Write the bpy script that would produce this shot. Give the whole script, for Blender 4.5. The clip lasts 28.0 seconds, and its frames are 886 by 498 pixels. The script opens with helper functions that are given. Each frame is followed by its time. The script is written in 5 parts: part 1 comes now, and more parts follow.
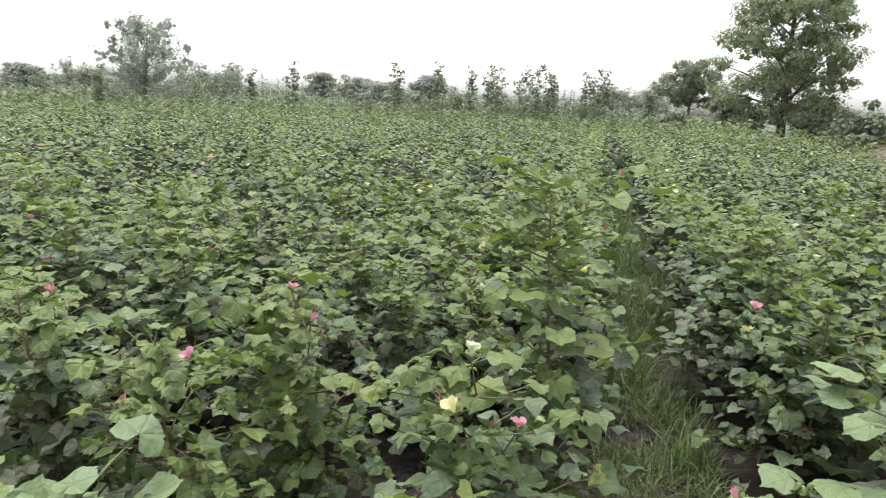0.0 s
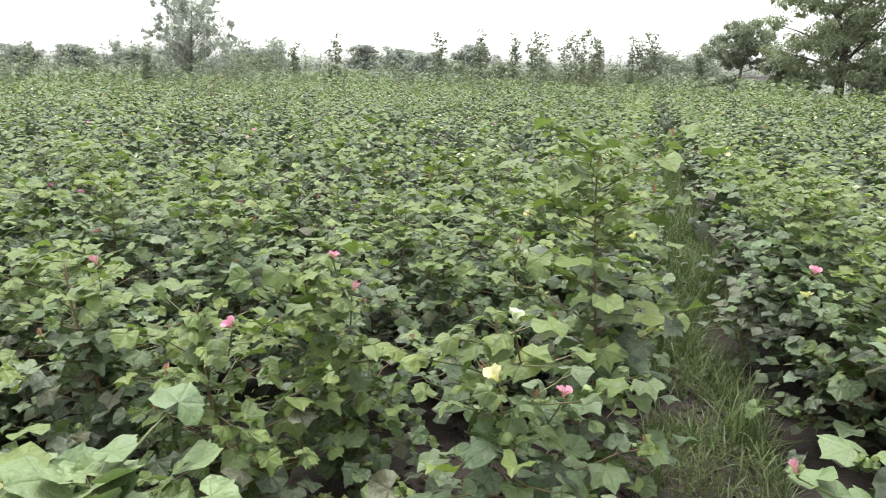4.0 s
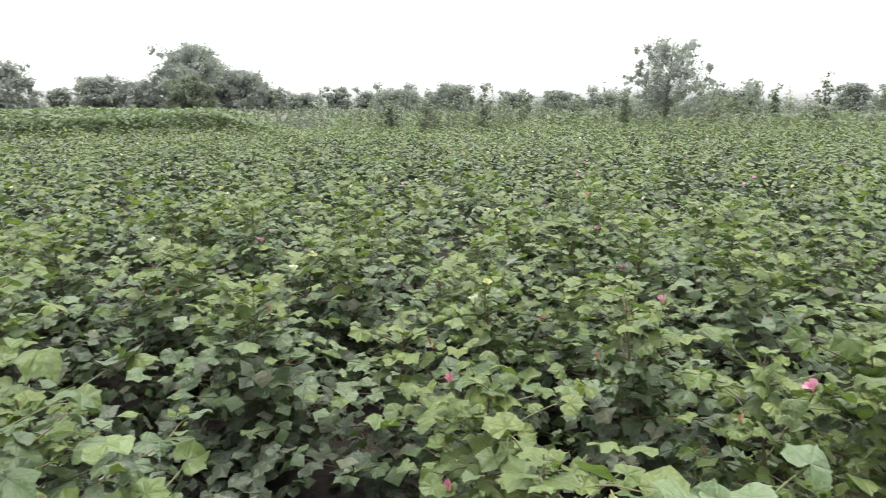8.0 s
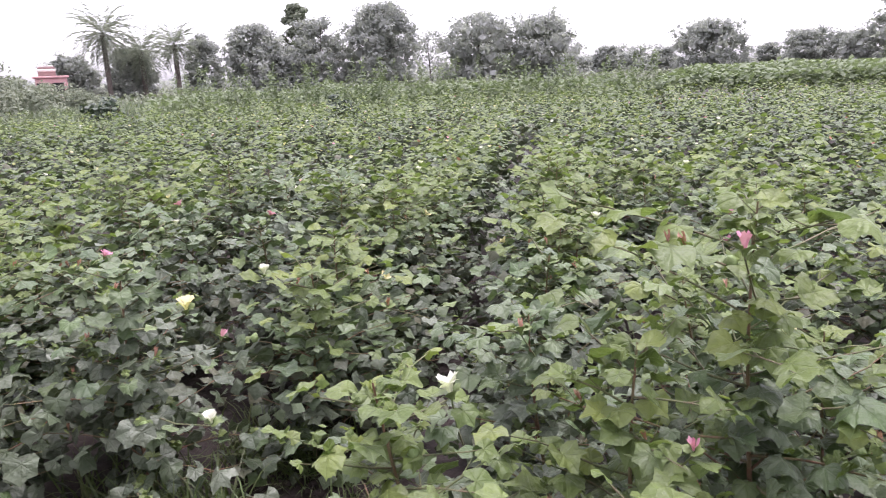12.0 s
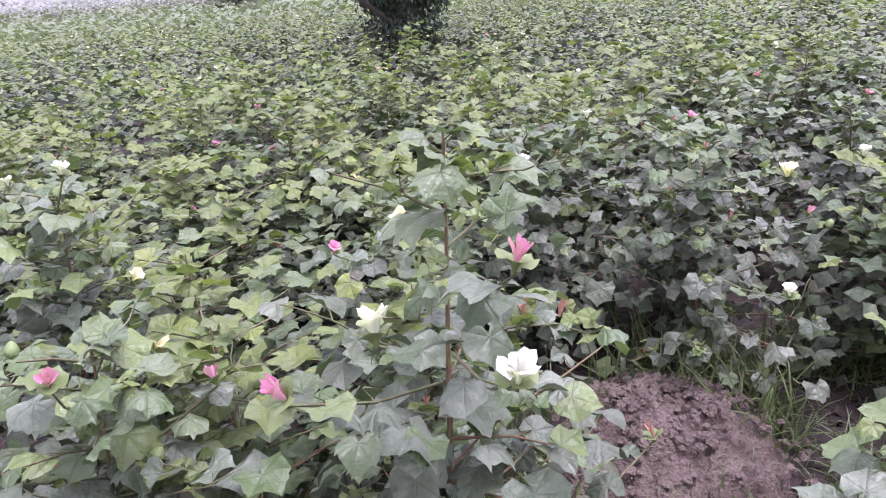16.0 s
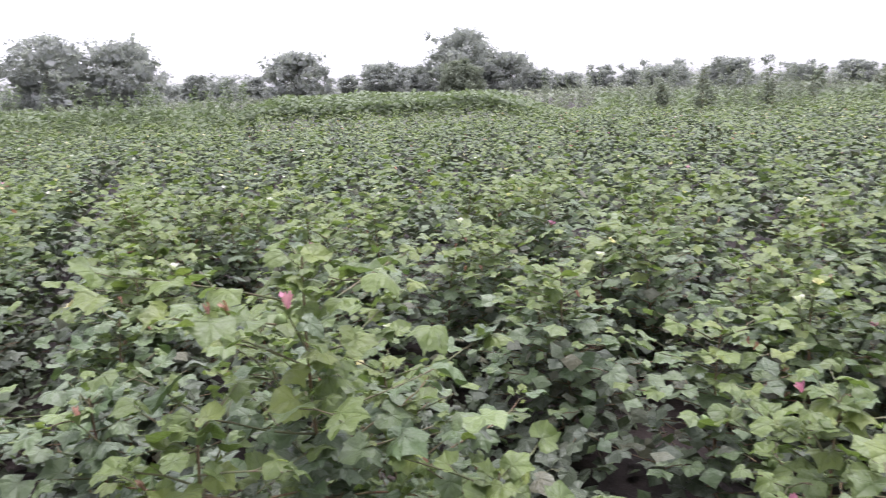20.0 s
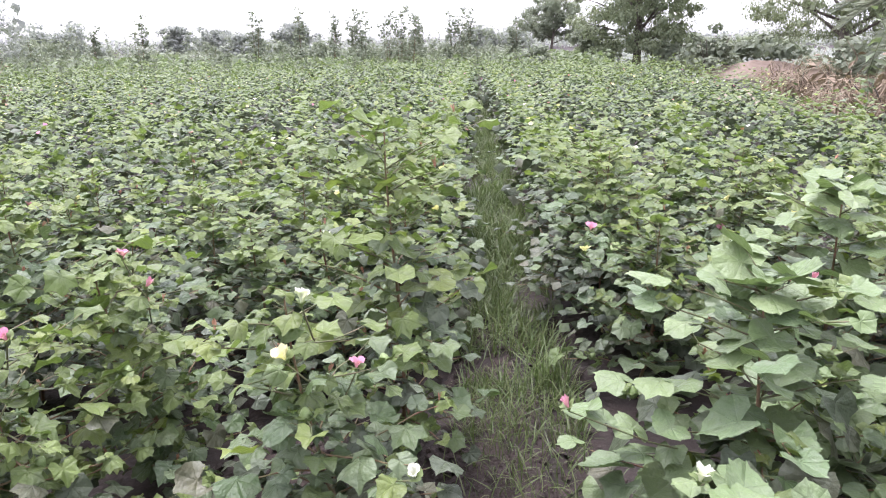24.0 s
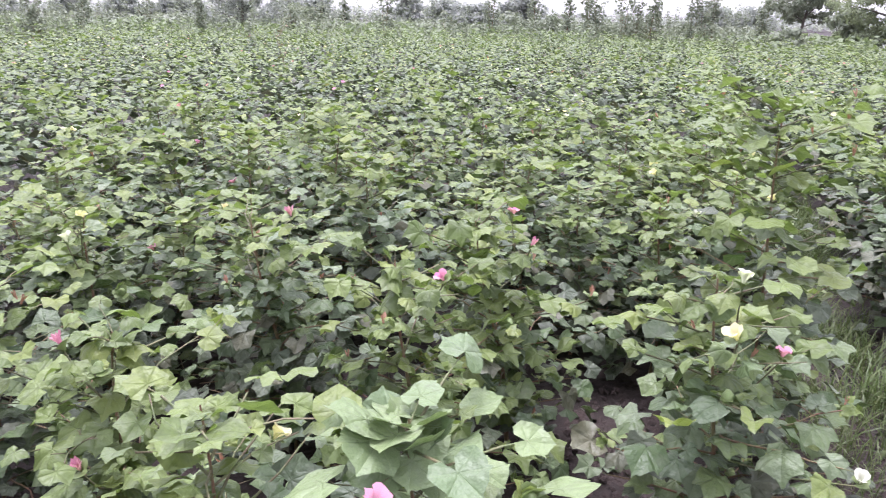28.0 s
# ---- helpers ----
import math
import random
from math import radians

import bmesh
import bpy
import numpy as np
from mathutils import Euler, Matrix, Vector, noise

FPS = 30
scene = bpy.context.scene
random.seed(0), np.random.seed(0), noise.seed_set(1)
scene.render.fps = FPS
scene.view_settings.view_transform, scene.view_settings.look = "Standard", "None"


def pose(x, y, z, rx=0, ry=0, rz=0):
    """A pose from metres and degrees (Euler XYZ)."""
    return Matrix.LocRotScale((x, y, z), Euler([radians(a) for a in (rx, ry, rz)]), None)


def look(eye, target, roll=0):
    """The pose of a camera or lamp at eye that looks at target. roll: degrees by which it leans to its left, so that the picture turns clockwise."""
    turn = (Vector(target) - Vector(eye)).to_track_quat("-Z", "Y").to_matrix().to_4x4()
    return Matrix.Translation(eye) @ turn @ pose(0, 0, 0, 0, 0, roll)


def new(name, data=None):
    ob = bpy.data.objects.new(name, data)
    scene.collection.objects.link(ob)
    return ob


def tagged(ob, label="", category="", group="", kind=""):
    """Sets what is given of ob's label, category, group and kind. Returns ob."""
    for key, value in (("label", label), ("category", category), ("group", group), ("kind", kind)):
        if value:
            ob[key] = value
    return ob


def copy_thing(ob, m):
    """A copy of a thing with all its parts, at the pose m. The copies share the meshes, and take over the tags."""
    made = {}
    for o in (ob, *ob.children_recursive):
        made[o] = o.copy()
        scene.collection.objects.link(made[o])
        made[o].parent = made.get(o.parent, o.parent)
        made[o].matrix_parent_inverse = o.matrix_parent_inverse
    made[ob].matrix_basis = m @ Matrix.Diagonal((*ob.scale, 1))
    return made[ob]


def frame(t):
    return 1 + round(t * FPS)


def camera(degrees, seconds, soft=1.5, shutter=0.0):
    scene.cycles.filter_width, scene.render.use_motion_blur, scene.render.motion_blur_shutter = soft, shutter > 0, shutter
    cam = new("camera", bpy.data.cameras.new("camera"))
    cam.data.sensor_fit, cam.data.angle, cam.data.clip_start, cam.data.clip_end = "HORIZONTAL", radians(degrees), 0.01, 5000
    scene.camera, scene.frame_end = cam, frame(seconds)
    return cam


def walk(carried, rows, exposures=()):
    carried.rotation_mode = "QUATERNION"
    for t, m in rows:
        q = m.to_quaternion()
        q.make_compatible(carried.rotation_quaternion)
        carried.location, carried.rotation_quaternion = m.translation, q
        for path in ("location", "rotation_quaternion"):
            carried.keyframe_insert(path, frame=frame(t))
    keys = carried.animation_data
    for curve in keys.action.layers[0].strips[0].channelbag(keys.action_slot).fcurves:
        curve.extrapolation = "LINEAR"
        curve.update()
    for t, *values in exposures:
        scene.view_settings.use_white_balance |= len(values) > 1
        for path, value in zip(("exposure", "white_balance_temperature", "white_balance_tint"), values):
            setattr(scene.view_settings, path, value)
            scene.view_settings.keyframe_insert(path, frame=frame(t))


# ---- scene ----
# ---- camera ----
cam = camera(63.05, 28.0, 1.1, 0.2)
# seconds, eye x y z, yaw to the left of +y, pitch, roll (degrees)
PATH = [
    (0, 0.114, 0.328, 1.547, 10.49, -12.19, 2.53),
    (0.5, 0.148, 0.353, 1.550, 6.39, -12.05, 1.95),
    (1, 0.169, 0.379, 1.546, 4.11, -12.08, 1.59),
    (1.5, 0.193, 0.387, 1.541, 2.52, -12.27, 1.05),
    (2, 0.218, 0.388, 1.543, -0.83, -11.96, 1.37),
    (2.5, 0.208, 0.388, 1.538, 0.02, -12.24, 1.02),
    (3, 0.171, 0.384, 1.526, 5.24, -13.60, 0.82),
    (3.5, 0.135, 0.380, 1.523, 10.41, -14.26, 0.97),
    (5.5, 0.058, 0.354, 1.512, 25.78, -14.20, 0.25),
    (6, 0.018, 0.328, 1.522, 31.99, -13.73, -0.12),
    (6.5, -0.004, 0.312, 1.530, 35.84, -13.10, -0.78),
    (7, -0.030, 0.280, 1.533, 38.66, -12.51, -0.24),
    (7.5, -0.092, 0.218, 1.553, 41.64, -12.04, -0.57),
    (8, -0.148, 0.147, 1.558, 49.25, -11.63, -0.08),
    (8.5, -0.169, 0.080, 1.546, 56.03, -11.76, 1.04),
    (9, -0.193, -0.006, 1.546, 64.81, -11.55, 2.75),
    (9.5, -0.210, -0.055, 1.546, 70.68, -12.48, 3.97),
    (10, -0.210, -0.084, 1.552, 76.32, -13.26, 0.98),
    (10.5, -0.232, -0.147, 1.543, 88.49, -12.10, -1.21),
    (11, -0.222, -0.144, 1.535, 91.39, -12.69, -1.49),
    (11.5, -0.215, -0.166, 1.536, 96.08, -13.03, -1.85),
    (13.5, -0.147, -0.239, 1.508, 117.71, -17.35, -1.31),
    (14, -0.114, -0.296, 1.499, 128.11, -18.13, 0.40),
    (14.5, -0.090, -0.337, 1.487, 136.34, -20.31, -1.67),
    (15, -0.080, -0.346, 1.483, 140.50, -21.16, -2.73),
    (15.5, -0.081, -0.351, 1.485, 140.70, -20.95, -3.30),
    (16, -0.082, -0.361, 1.483, 141.78, -20.88, -3.98),
    (16.5, -0.095, -0.360, 1.494, 138.30, -18.82, -1.91),
    (17, -0.137, -0.322, 1.514, 128.24, -17.77, -1.78),
    (17.5, -0.200, -0.268, 1.527, 113.71, -16.87, -1.62),
    (18, -0.265, -0.188, 1.551, 97.98, -15.63, -0.54),
    (18.5, -0.273, -0.150, 1.567, 87.56, -14.68, -0.06),
    (19, -0.286, -0.124, 1.576, 82.92, -14.31, -1.10),
    (19.5, -0.281, -0.097, 1.589, 76.99, -12.72, -0.95),
    (20, -0.245, -0.048, 1.596, 69.72, -12.92, -1.83),
    (20.5, -0.178, 0.072, 1.591, 55.00, -12.75, -0.65),
    (21, -0.106, 0.179, 1.566, 39.37, -14.07, -0.41),
    (21.5, -0.030, 0.252, 1.539, 29.32, -15.25, -1.50),
    (22, 0.082, 0.283, 1.512, 22.11, -16.89, -1.46),
    (22.5, 0.173, 0.369, 1.550, 14.34, -22.21, -3.08),
    (24.5, 0.264, 0.314, 1.532, 0.49, -14.89, -0.33),
    (25, 0.200, 0.310, 1.526, 5.78, -14.85, 0.28),
    (25.5, 0.044, 0.309, 1.536, 6.17, -15.80, 1.70),
    (26, -0.105, 0.308, 1.545, 2.71, -16.79, 1.61),
    (26.5, -0.187, 0.298, 1.534, 0.70, -18.26, 3.03),
    (27, -0.242, 0.272, 1.530, 7.73, -17.87, 1.87),
    (27.5, -0.270, 0.251, 1.529, 12.49, -18.33, 1.54),
    (28, -0.298, 0.230, 1.526, 17.03, -18.22, 1.43),
]


def gaze(x, y, z, yaw, pitch, roll):
    a, b = radians(yaw), radians(pitch)
    eye = Vector((x, y, z))
    return look(eye, eye + Vector((-math.sin(a) * math.cos(b), math.cos(a) * math.cos(b), math.sin(b))), roll)


walk(cam, [(t, gaze(*p)) for t, *p in PATH],
     [(0, 1.62, 6450, 8), (2, 1.80, 6500, 2), (5.5, 1.90, 6450, 9), (8, 1.66, 6400, 8), (9, 1.5, 6350, 11), (11, 1.70, 6250, 20), (14, 2.12, 5850, 42), (15, 2.08, 5750, 41), (16, 2.10, 5750, 42), (18, 2.42, 5650, 42), (19, 2.1, 5900, 34), (20, 1.8, 6000, 24), (22, 2.15, 6100, 23), (25, 2.28, 5950, 25), (28, 2.25, 5900, 28)])

# ---- light: a bright, even overcast sky ----
world = bpy.data.worlds.new("world")
scene.world = world
world.use_nodes = True
wt = world.node_tree
sky = wt.nodes.new("ShaderNodeTexSky")
sky.sky_type, sky.sun_disc = "NISHITA", False
sky.sun_elevation, sky.sun_rotation = radians(76), radians(-45)
sky.dust_density, sky.air_density = 1.5, 1.0
grey = wt.nodes.new("ShaderNodeHueSaturation")
grey.inputs["Saturation"].default_value = 0.12
bg = wt.nodes["Background"]
bg.inputs["Strength"].default_value = 0.13
wt.links.new(sky.outputs[0], grey.inputs["Color"])
# an overcast sky is brighter overhead than at the horizon
where = wt.nodes.new("ShaderNodeTexCoord")
split = wt.nodes.new("ShaderNodeSeparateXYZ")
wt.links.new(where.outputs["Generated"], split.inputs[0])
rise = wt.nodes.new("ShaderNodeMapRange")
rise.inputs["From Min"].default_value, rise.inputs["From Max"].default_value = 0.0, 1.0
rise.inputs["To Min"].default_value, rise.inputs["To Max"].default_value = 0.82, 1.44
wt.links.new(split.outputs["Z"], rise.inputs["Value"])
dome = wt.nodes.new("ShaderNodeVectorMath")
dome.operation = "SCALE"
wt.links.new(grey.outputs[0], dome.inputs[0])
wt.links.new(rise.outputs[0], dome.inputs["Scale"])
wt.links.new(dome.outputs[0], bg.inputs["Color"])
sun = new("sun", bpy.data.lights.new("sun", "SUN"))
sun.data.energy, sun.data.angle, sun.data.color = 1.3, radians(40), (1.0, 0.97, 0.92)
sun.matrix_basis = look((0, 0, 30), (5, -5, 0))


# ---- materials ----
def material(name, rough=0.6, metal=0.0, spec=0.5):
    m = bpy.data.materials.new(name)
    m.use_nodes = True
    b = m.node_tree.nodes["Principled BSDF"]
    b.inputs["Roughness"].default_value, b.inputs["Metallic"].default_value = rough, metal
    b.inputs["Specular IOR Level"].default_value = spec
    return m, m.node_tree, b


def node(nt, kind, **values):
    n = nt.nodes.new(kind)
    for k, v in values.items():
        n.inputs[k.replace("_", " ")].default_value = v
    return n


def ramp(nt, source, stops):
    r = nt.nodes.new("ShaderNodeValToRGB")
    e = r.color_ramp.elements
    while len(e) < len(stops):
        e.new(0.5)
    for s, (p, c) in zip(e, stops):
        s.position, s.color = p, (*c, 1)
    nt.links.new(source, r.inputs[0])
    return r.outputs[0]


def mixed(nt, fac, a, b, mode="MIX"):
    m = nt.nodes.new("ShaderNodeMix")
    m.data_type, m.blend_type = "RGBA", mode
    for socket, v in ((m.inputs[0], fac), (m.inputs[6], a), (m.inputs[7], b)):
        if isinstance(v, (int, float)):
            socket.default_value = v
        elif isinstance(v, tuple):
            socket.default_value = (*v, 1)
        else:
            nt.links.new(v, socket)
    return m.outputs[2]


def bumped(nt, bsdf, height, strength, distance=0.01):
    b = node(nt, "ShaderNodeBump", Strength=strength, Distance=distance)
    nt.links.new(height, b.inputs["Height"])
    nt.links.new(b.outputs[0], bsdf.inputs["Normal"])


def math_node(nt, op, a, b=None):
    n = nt.nodes.new("ShaderNodeMath")
    n.operation = op
    for socket, v in zip(n.inputs, (a, b)):
        if isinstance(v, (int, float)):
            socket.default_value = v
        elif v is not None:
            nt.links.new(v, socket)
    return n.outputs[0]


def leaf_material(name, tones, vein, rough=0.46, through_light=0.10, veins=True, spec=0.29, grain=60.0, glow=(1.0, 1.14, 0.66)):
    """A leaf: tones vary from leaf to leaf, paler veins, mottling, some light through the blade."""
    m, nt, b = material(name, rough, 0.0, spec)
    info, geo = nt.nodes.new("ShaderNodeObjectInfo"), nt.nodes.new("ShaderNodeNewGeometry")
    pick = math_node(nt, "FRACT", math_node(nt, "ADD", info.outputs["Random"], geo.outputs["Random Per Island"]))
    n = len(tones)
    colour = ramp(nt, pick, [(i / max(1, n - 1), c) for i, c in enumerate(tones)])
    spots = node(nt, "ShaderNodeTexNoise", Scale=grain, Detail=3.0)
    colour = mixed(nt, 0.45, colour, ramp(nt, spots.outputs["Fac"], [(0.3, (0.55, 0.58, 0.5)), (0.7, (1.15, 1.12, 1.1))]), "MULTIPLY")
    if veins:
        uv = nt.nodes.new("ShaderNodeUVMap")
        sep = nt.nodes.new("ShaderNodeSeparateXYZ")
        nt.links.new(uv.outputs[0], sep.inputs[0])
        ratio = math_node(nt, "DIVIDE", sep.outputs[0], math_node(nt, "ADD", sep.outputs[1], 0.02))
        mask = ramp(nt, ratio, [(0.01, (1, 1, 1)), (0.10, (0, 0, 0))])
        colour = mixed(nt, math_node(nt, "MULTIPLY", mask, 0.17), colour, vein)
        bulge = ramp(nt, ratio, [(0.0, (0, 0, 0)), (0.25, (0.5, 0.5, 0.5)), (0.7, (0.8, 0.8, 0.8))])
        pucker = node(nt, "ShaderNodeTexNoise", Scale=70.0, Detail=2.0)
        pale_blotch = node(nt, "ShaderNodeTexNoise", Scale=26.0, Detail=3.0)
        for x in (pucker, pale_blotch):
            nt.links.new(geo.outputs["Position"], x.inputs["Vector"])
        # pale grey blotches by noise over the blade
        blotchy = ramp(nt, pale_blotch.outputs["Fac"], [(0.46, (0, 0, 0)), (0.72, (1, 1, 1))])
        colour = mixed(nt, math_node(nt, "MULTIPLY", blotchy, 0.34), colour, (0.170, 0.188, 0.140))
        bumped(nt, b, math_node(nt, "ADD", bulge, math_node(nt, "MULTIPLY", pucker.outputs["Fac"], 2.6)), 0.55, 0.004)
    nt.links.new(colour, b.inputs["Base Color"])
    if through_light:
        tr = nt.nodes.new("ShaderNodeBsdfTranslucent")
        nt.links.new(mixed(nt, 1.0, colour, glow, "MULTIPLY"), tr.inputs["Color"])
        mix = node(nt, "ShaderNodeMixShader", Fac=through_light)
        nt.links.new(b.outputs[0], mix.inputs[1])
        nt.links.new(tr.outputs[0], mix.inputs[2])
        nt.links.new(mix.outputs[0], nt.nodes["Material Output"].inputs["Surface"])
    return m


def plain_material(name, a, b_colour, scale, rough=0.8, bump=0.4, distance=0.01, spec=0.3, detail=6.0):
    """Two tones mixed by noise at two scales, with relief."""
    m, nt, b = material(name, rough, 0.0, spec)
    co = nt.nodes.new("ShaderNodeNewGeometry").outputs["Position"]
    one, two = node(nt, "ShaderNodeTexNoise", Scale=scale, Detail=detail), node(nt, "ShaderNodeTexNoise", Scale=scale * 9, Detail=4.0)
    for x in (one, two):
        nt.links.new(co, x.inputs["Vector"])
    colour = mixed(nt, ramp(nt, one.outputs["Fac"], [(0.35, (0, 0, 0)), (0.65, (1, 1, 1))]), a, b_colour)
    colour = mixed(nt, 0.5, colour, ramp(nt, two.outputs["Fac"], [(0.3, (0.6, 0.6, 0.6)), (0.7, (1.2, 1.2, 1.2))]), "MULTIPLY")
    nt.links.new(colour, b.inputs["Base Color"])
    bumped(nt, b, math_node(nt, "ADD", one.outputs["Fac"], math_node(nt, "MULTIPLY", two.outputs["Fac"], 0.5)), bump, distance)
    return m


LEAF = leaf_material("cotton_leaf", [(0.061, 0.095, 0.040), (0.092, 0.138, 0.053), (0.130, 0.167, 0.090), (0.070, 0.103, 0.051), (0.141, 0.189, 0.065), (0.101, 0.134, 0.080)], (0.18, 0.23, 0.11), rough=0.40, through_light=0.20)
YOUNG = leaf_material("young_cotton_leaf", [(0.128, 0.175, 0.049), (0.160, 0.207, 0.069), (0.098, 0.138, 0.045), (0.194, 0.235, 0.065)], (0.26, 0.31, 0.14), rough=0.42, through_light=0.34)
# own dark leaf of some plants; also paints shade low in the gaps
DUSK = leaf_material("dark_older_and_shade_leaf", [(0.050, 0.070, 0.038), (0.074, 0.096, 0.052), (0.102, 0.118, 0.082), (0.060, 0.078, 0.048)], (0.13, 0.15, 0.09), rough=0.38, through_light=0.10)
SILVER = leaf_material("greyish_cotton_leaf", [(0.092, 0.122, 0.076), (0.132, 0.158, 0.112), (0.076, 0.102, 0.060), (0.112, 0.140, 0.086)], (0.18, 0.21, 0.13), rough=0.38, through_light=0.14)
# older leaf, darkened further to put canopy shade into the colour
OLD_SHADED = leaf_material("old_shaded_cotton_leaf", [(0.044, 0.060, 0.034), (0.068, 0.085, 0.048), (0.056, 0.071, 0.044), (0.094, 0.091, 0.054)], (0.14, 0.15, 0.08), through_light=0.12)
BIG = leaf_material("broad_pale_cotton_leaf", [(0.132, 0.185, 0.081), (0.164, 0.215, 0.096), (0.105, 0.152, 0.074)], (0.25, 0.32, 0.16), rough=0.44, through_light=0.20)
STEM = plain_material("cotton_stem", (0.17, 0.085, 0.055), (0.14, 0.13, 0.06), 25.0, 0.6)
TWIG = plain_material("green_petiole", (0.11, 0.14, 0.055), (0.13, 0.10, 0.06), 30.0, 0.55)
BRACT = leaf_material("bract", [(0.11, 0.15, 0.05), (0.14, 0.18, 0.07)], (0.3, 0.35, 0.15), veins=False)
WHITE = leaf_material("white_petal", [(0.60, 0.59, 0.52), (0.56, 0.56, 0.50)], (0.85, 0.85, 0.6), 0.7, 0.35, False, 0.2, 40)
CREAM = leaf_material("cream_petal", [(0.62, 0.58, 0.38), (0.64, 0.56, 0.32)], (0.85, 0.85, 0.6), 0.7, 0.35, False, 0.2, 40)
PINK = leaf_material("pink_petal", [(0.52, 0.22, 0.33), (0.58, 0.30, 0.40), (0.47, 0.16, 0.28)], (0.8, 0.4, 0.5), 0.7, 0.35, False, 0.2, 40)
ROSE = leaf_material("wilted_petal", [(0.40, 0.21, 0.18), (0.33, 0.17, 0.12), (0.46, 0.28, 0.23)], (0.8, 0.4, 0.5), 0.8, 0.2, False, 0.1, 60)
BOLL = plain_material("green_boll", (0.13, 0.19, 0.06), (0.17, 0.22, 0.09), 60.0, 0.45, 0.2)
GRASS = leaf_material("grass_blade", [(0.072, 0.108, 0.036), (0.100, 0.138, 0.046), (0.12, 0.135, 0.06)], (0.3, 0.3, 0.1), 0.5, 0.3, False, 0.4, 8)
REED = leaf_material("tall_grass_blade", [(0.125, 0.155, 0.100), (0.150, 0.178, 0.120), (0.165, 0.178, 0.125)], (0.3, 0.3, 0.1), 0.6, 0.3, False, 0.3, 3)
DRY = leaf_material("dry_stalk", [(0.20, 0.155, 0.115), (0.25, 0.195, 0.14), (0.14, 0.105, 0.08)], (0.3, 0.3, 0.1), 0.8, 0.1, False, 0.2, 6)
# pale grey lift in this leaf colour stands in for distant haze
FINE = leaf_material("fine_haze_pale_leaf", [(0.330, 0.345, 0.332), (0.380, 0.392, 0.375), (0.290, 0.305, 0.296)], (0.2, 0.2, 0.1), 0.6, 0.5, False, 0.16, 2, (1.0, 1.05, 0.85))
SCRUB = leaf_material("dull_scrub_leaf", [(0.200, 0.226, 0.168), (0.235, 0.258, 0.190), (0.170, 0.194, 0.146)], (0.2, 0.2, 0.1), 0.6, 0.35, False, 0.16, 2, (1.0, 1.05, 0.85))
FRESH = leaf_material("fine_fresh_green_leaf", [(0.170, 0.205, 0.128), (0.200, 0.235, 0.150), (0.142, 0.174, 0.110)], (0.2, 0.2, 0.1), 0.6, 0.3, False, 0.16, 2)
GROVE = leaf_material("acacia_grove_leaf", [(0.207, 0.239, 0.159), (0.259, 0.290, 0.193), (0.155, 0.182, 0.120)], (0.2, 0.2, 0.1), 0.6, 0.35, False, 0.16, 2, (1.0, 1.08, 0.7))
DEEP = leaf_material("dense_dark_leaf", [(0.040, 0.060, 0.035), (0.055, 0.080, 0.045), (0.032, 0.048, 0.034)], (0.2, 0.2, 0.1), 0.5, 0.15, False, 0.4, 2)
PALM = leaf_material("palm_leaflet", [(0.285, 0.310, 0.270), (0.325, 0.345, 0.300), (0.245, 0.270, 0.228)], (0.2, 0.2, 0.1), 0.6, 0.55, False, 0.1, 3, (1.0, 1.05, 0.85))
BARK = plain_material("dark_bark", (0.085, 0.072, 0.062), (0.14, 0.12, 0.10), 6.0, 0.9, 0.8, 0.03)
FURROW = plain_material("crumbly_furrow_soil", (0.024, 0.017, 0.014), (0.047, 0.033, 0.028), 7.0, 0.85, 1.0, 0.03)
# damp soil, darkened further so the shade between plants is in its colour
SOIL = plain_material("damp_shade_dark_soil", (0.016, 0.012, 0.010), (0.034, 0.024, 0.020), 3.0, 0.85, 0.9, 0.03)
MOUND = plain_material("silty_mound_soil", (0.068, 0.048, 0.037), (0.128, 0.096, 0.078), 9.0, 0.62, 1.0, 0.05)
DUST = plain_material("dry_bare_earth", (0.165, 0.122, 0.098), (0.23, 0.178, 0.142), 0.8, 0.95, 0.6, 0.05)
PLASTER = plain_material("pink_plaster", (0.55, 0.30, 0.30), (0.62, 0.38, 0.36), 1.5, 0.9, 0.2)
PALE = plain_material("pale_plaster", (0.62, 0.58, 0.54), (0.70, 0.67, 0.62), 1.2, 0.9, 0.2)
BRICK = plain_material("red_brick", (0.23, 0.15, 0.14), (0.29, 0.20, 0.185), 4.0, 0.9, 0.5)
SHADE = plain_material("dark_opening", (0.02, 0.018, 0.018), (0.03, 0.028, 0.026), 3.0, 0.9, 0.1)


# ---- mesh helpers ----
RNG = np.random.default_rng(7)


def bulk(name, verts, faces, mats, mat_index=None, uv=None, smooth=True):
    """A mesh from arrays: faces all with the same number of corners."""
    verts, faces = np.asarray(verts, np.float32), np.asarray(faces, np.int32)
    me = bpy.data.meshes.new(name)
    me.vertices.add(len(verts))
    me.vertices.foreach_set("co", verts.ravel())
    k = faces.shape[1]
    me.loops.add(faces.size)
    me.loops.foreach_set("vertex_index", faces.ravel())
    me.polygons.add(len(faces))
    me.polygons.foreach_set("loop_start", np.arange(0, faces.size, k, dtype=np.int32))
    for m in mats:
        me.materials.append(m)
    if mat_index is not None:
        me.polygons.foreach_set("material_index", np.asarray(mat_index, np.int32))
    if smooth:
        me.polygons.foreach_set("use_smooth", np.ones(len(faces), bool))
    if uv is not None:
        layer = me.uv_layers.new(name="leaf")
        layer.data.foreach_set("uv", np.asarray(uv, np.float32)[faces.ravel()].ravel())
    me.update(calc_edges=True)
    return me


def turned(mats, pts):
    return np.einsum("nij,vj->nvi", mats, pts)


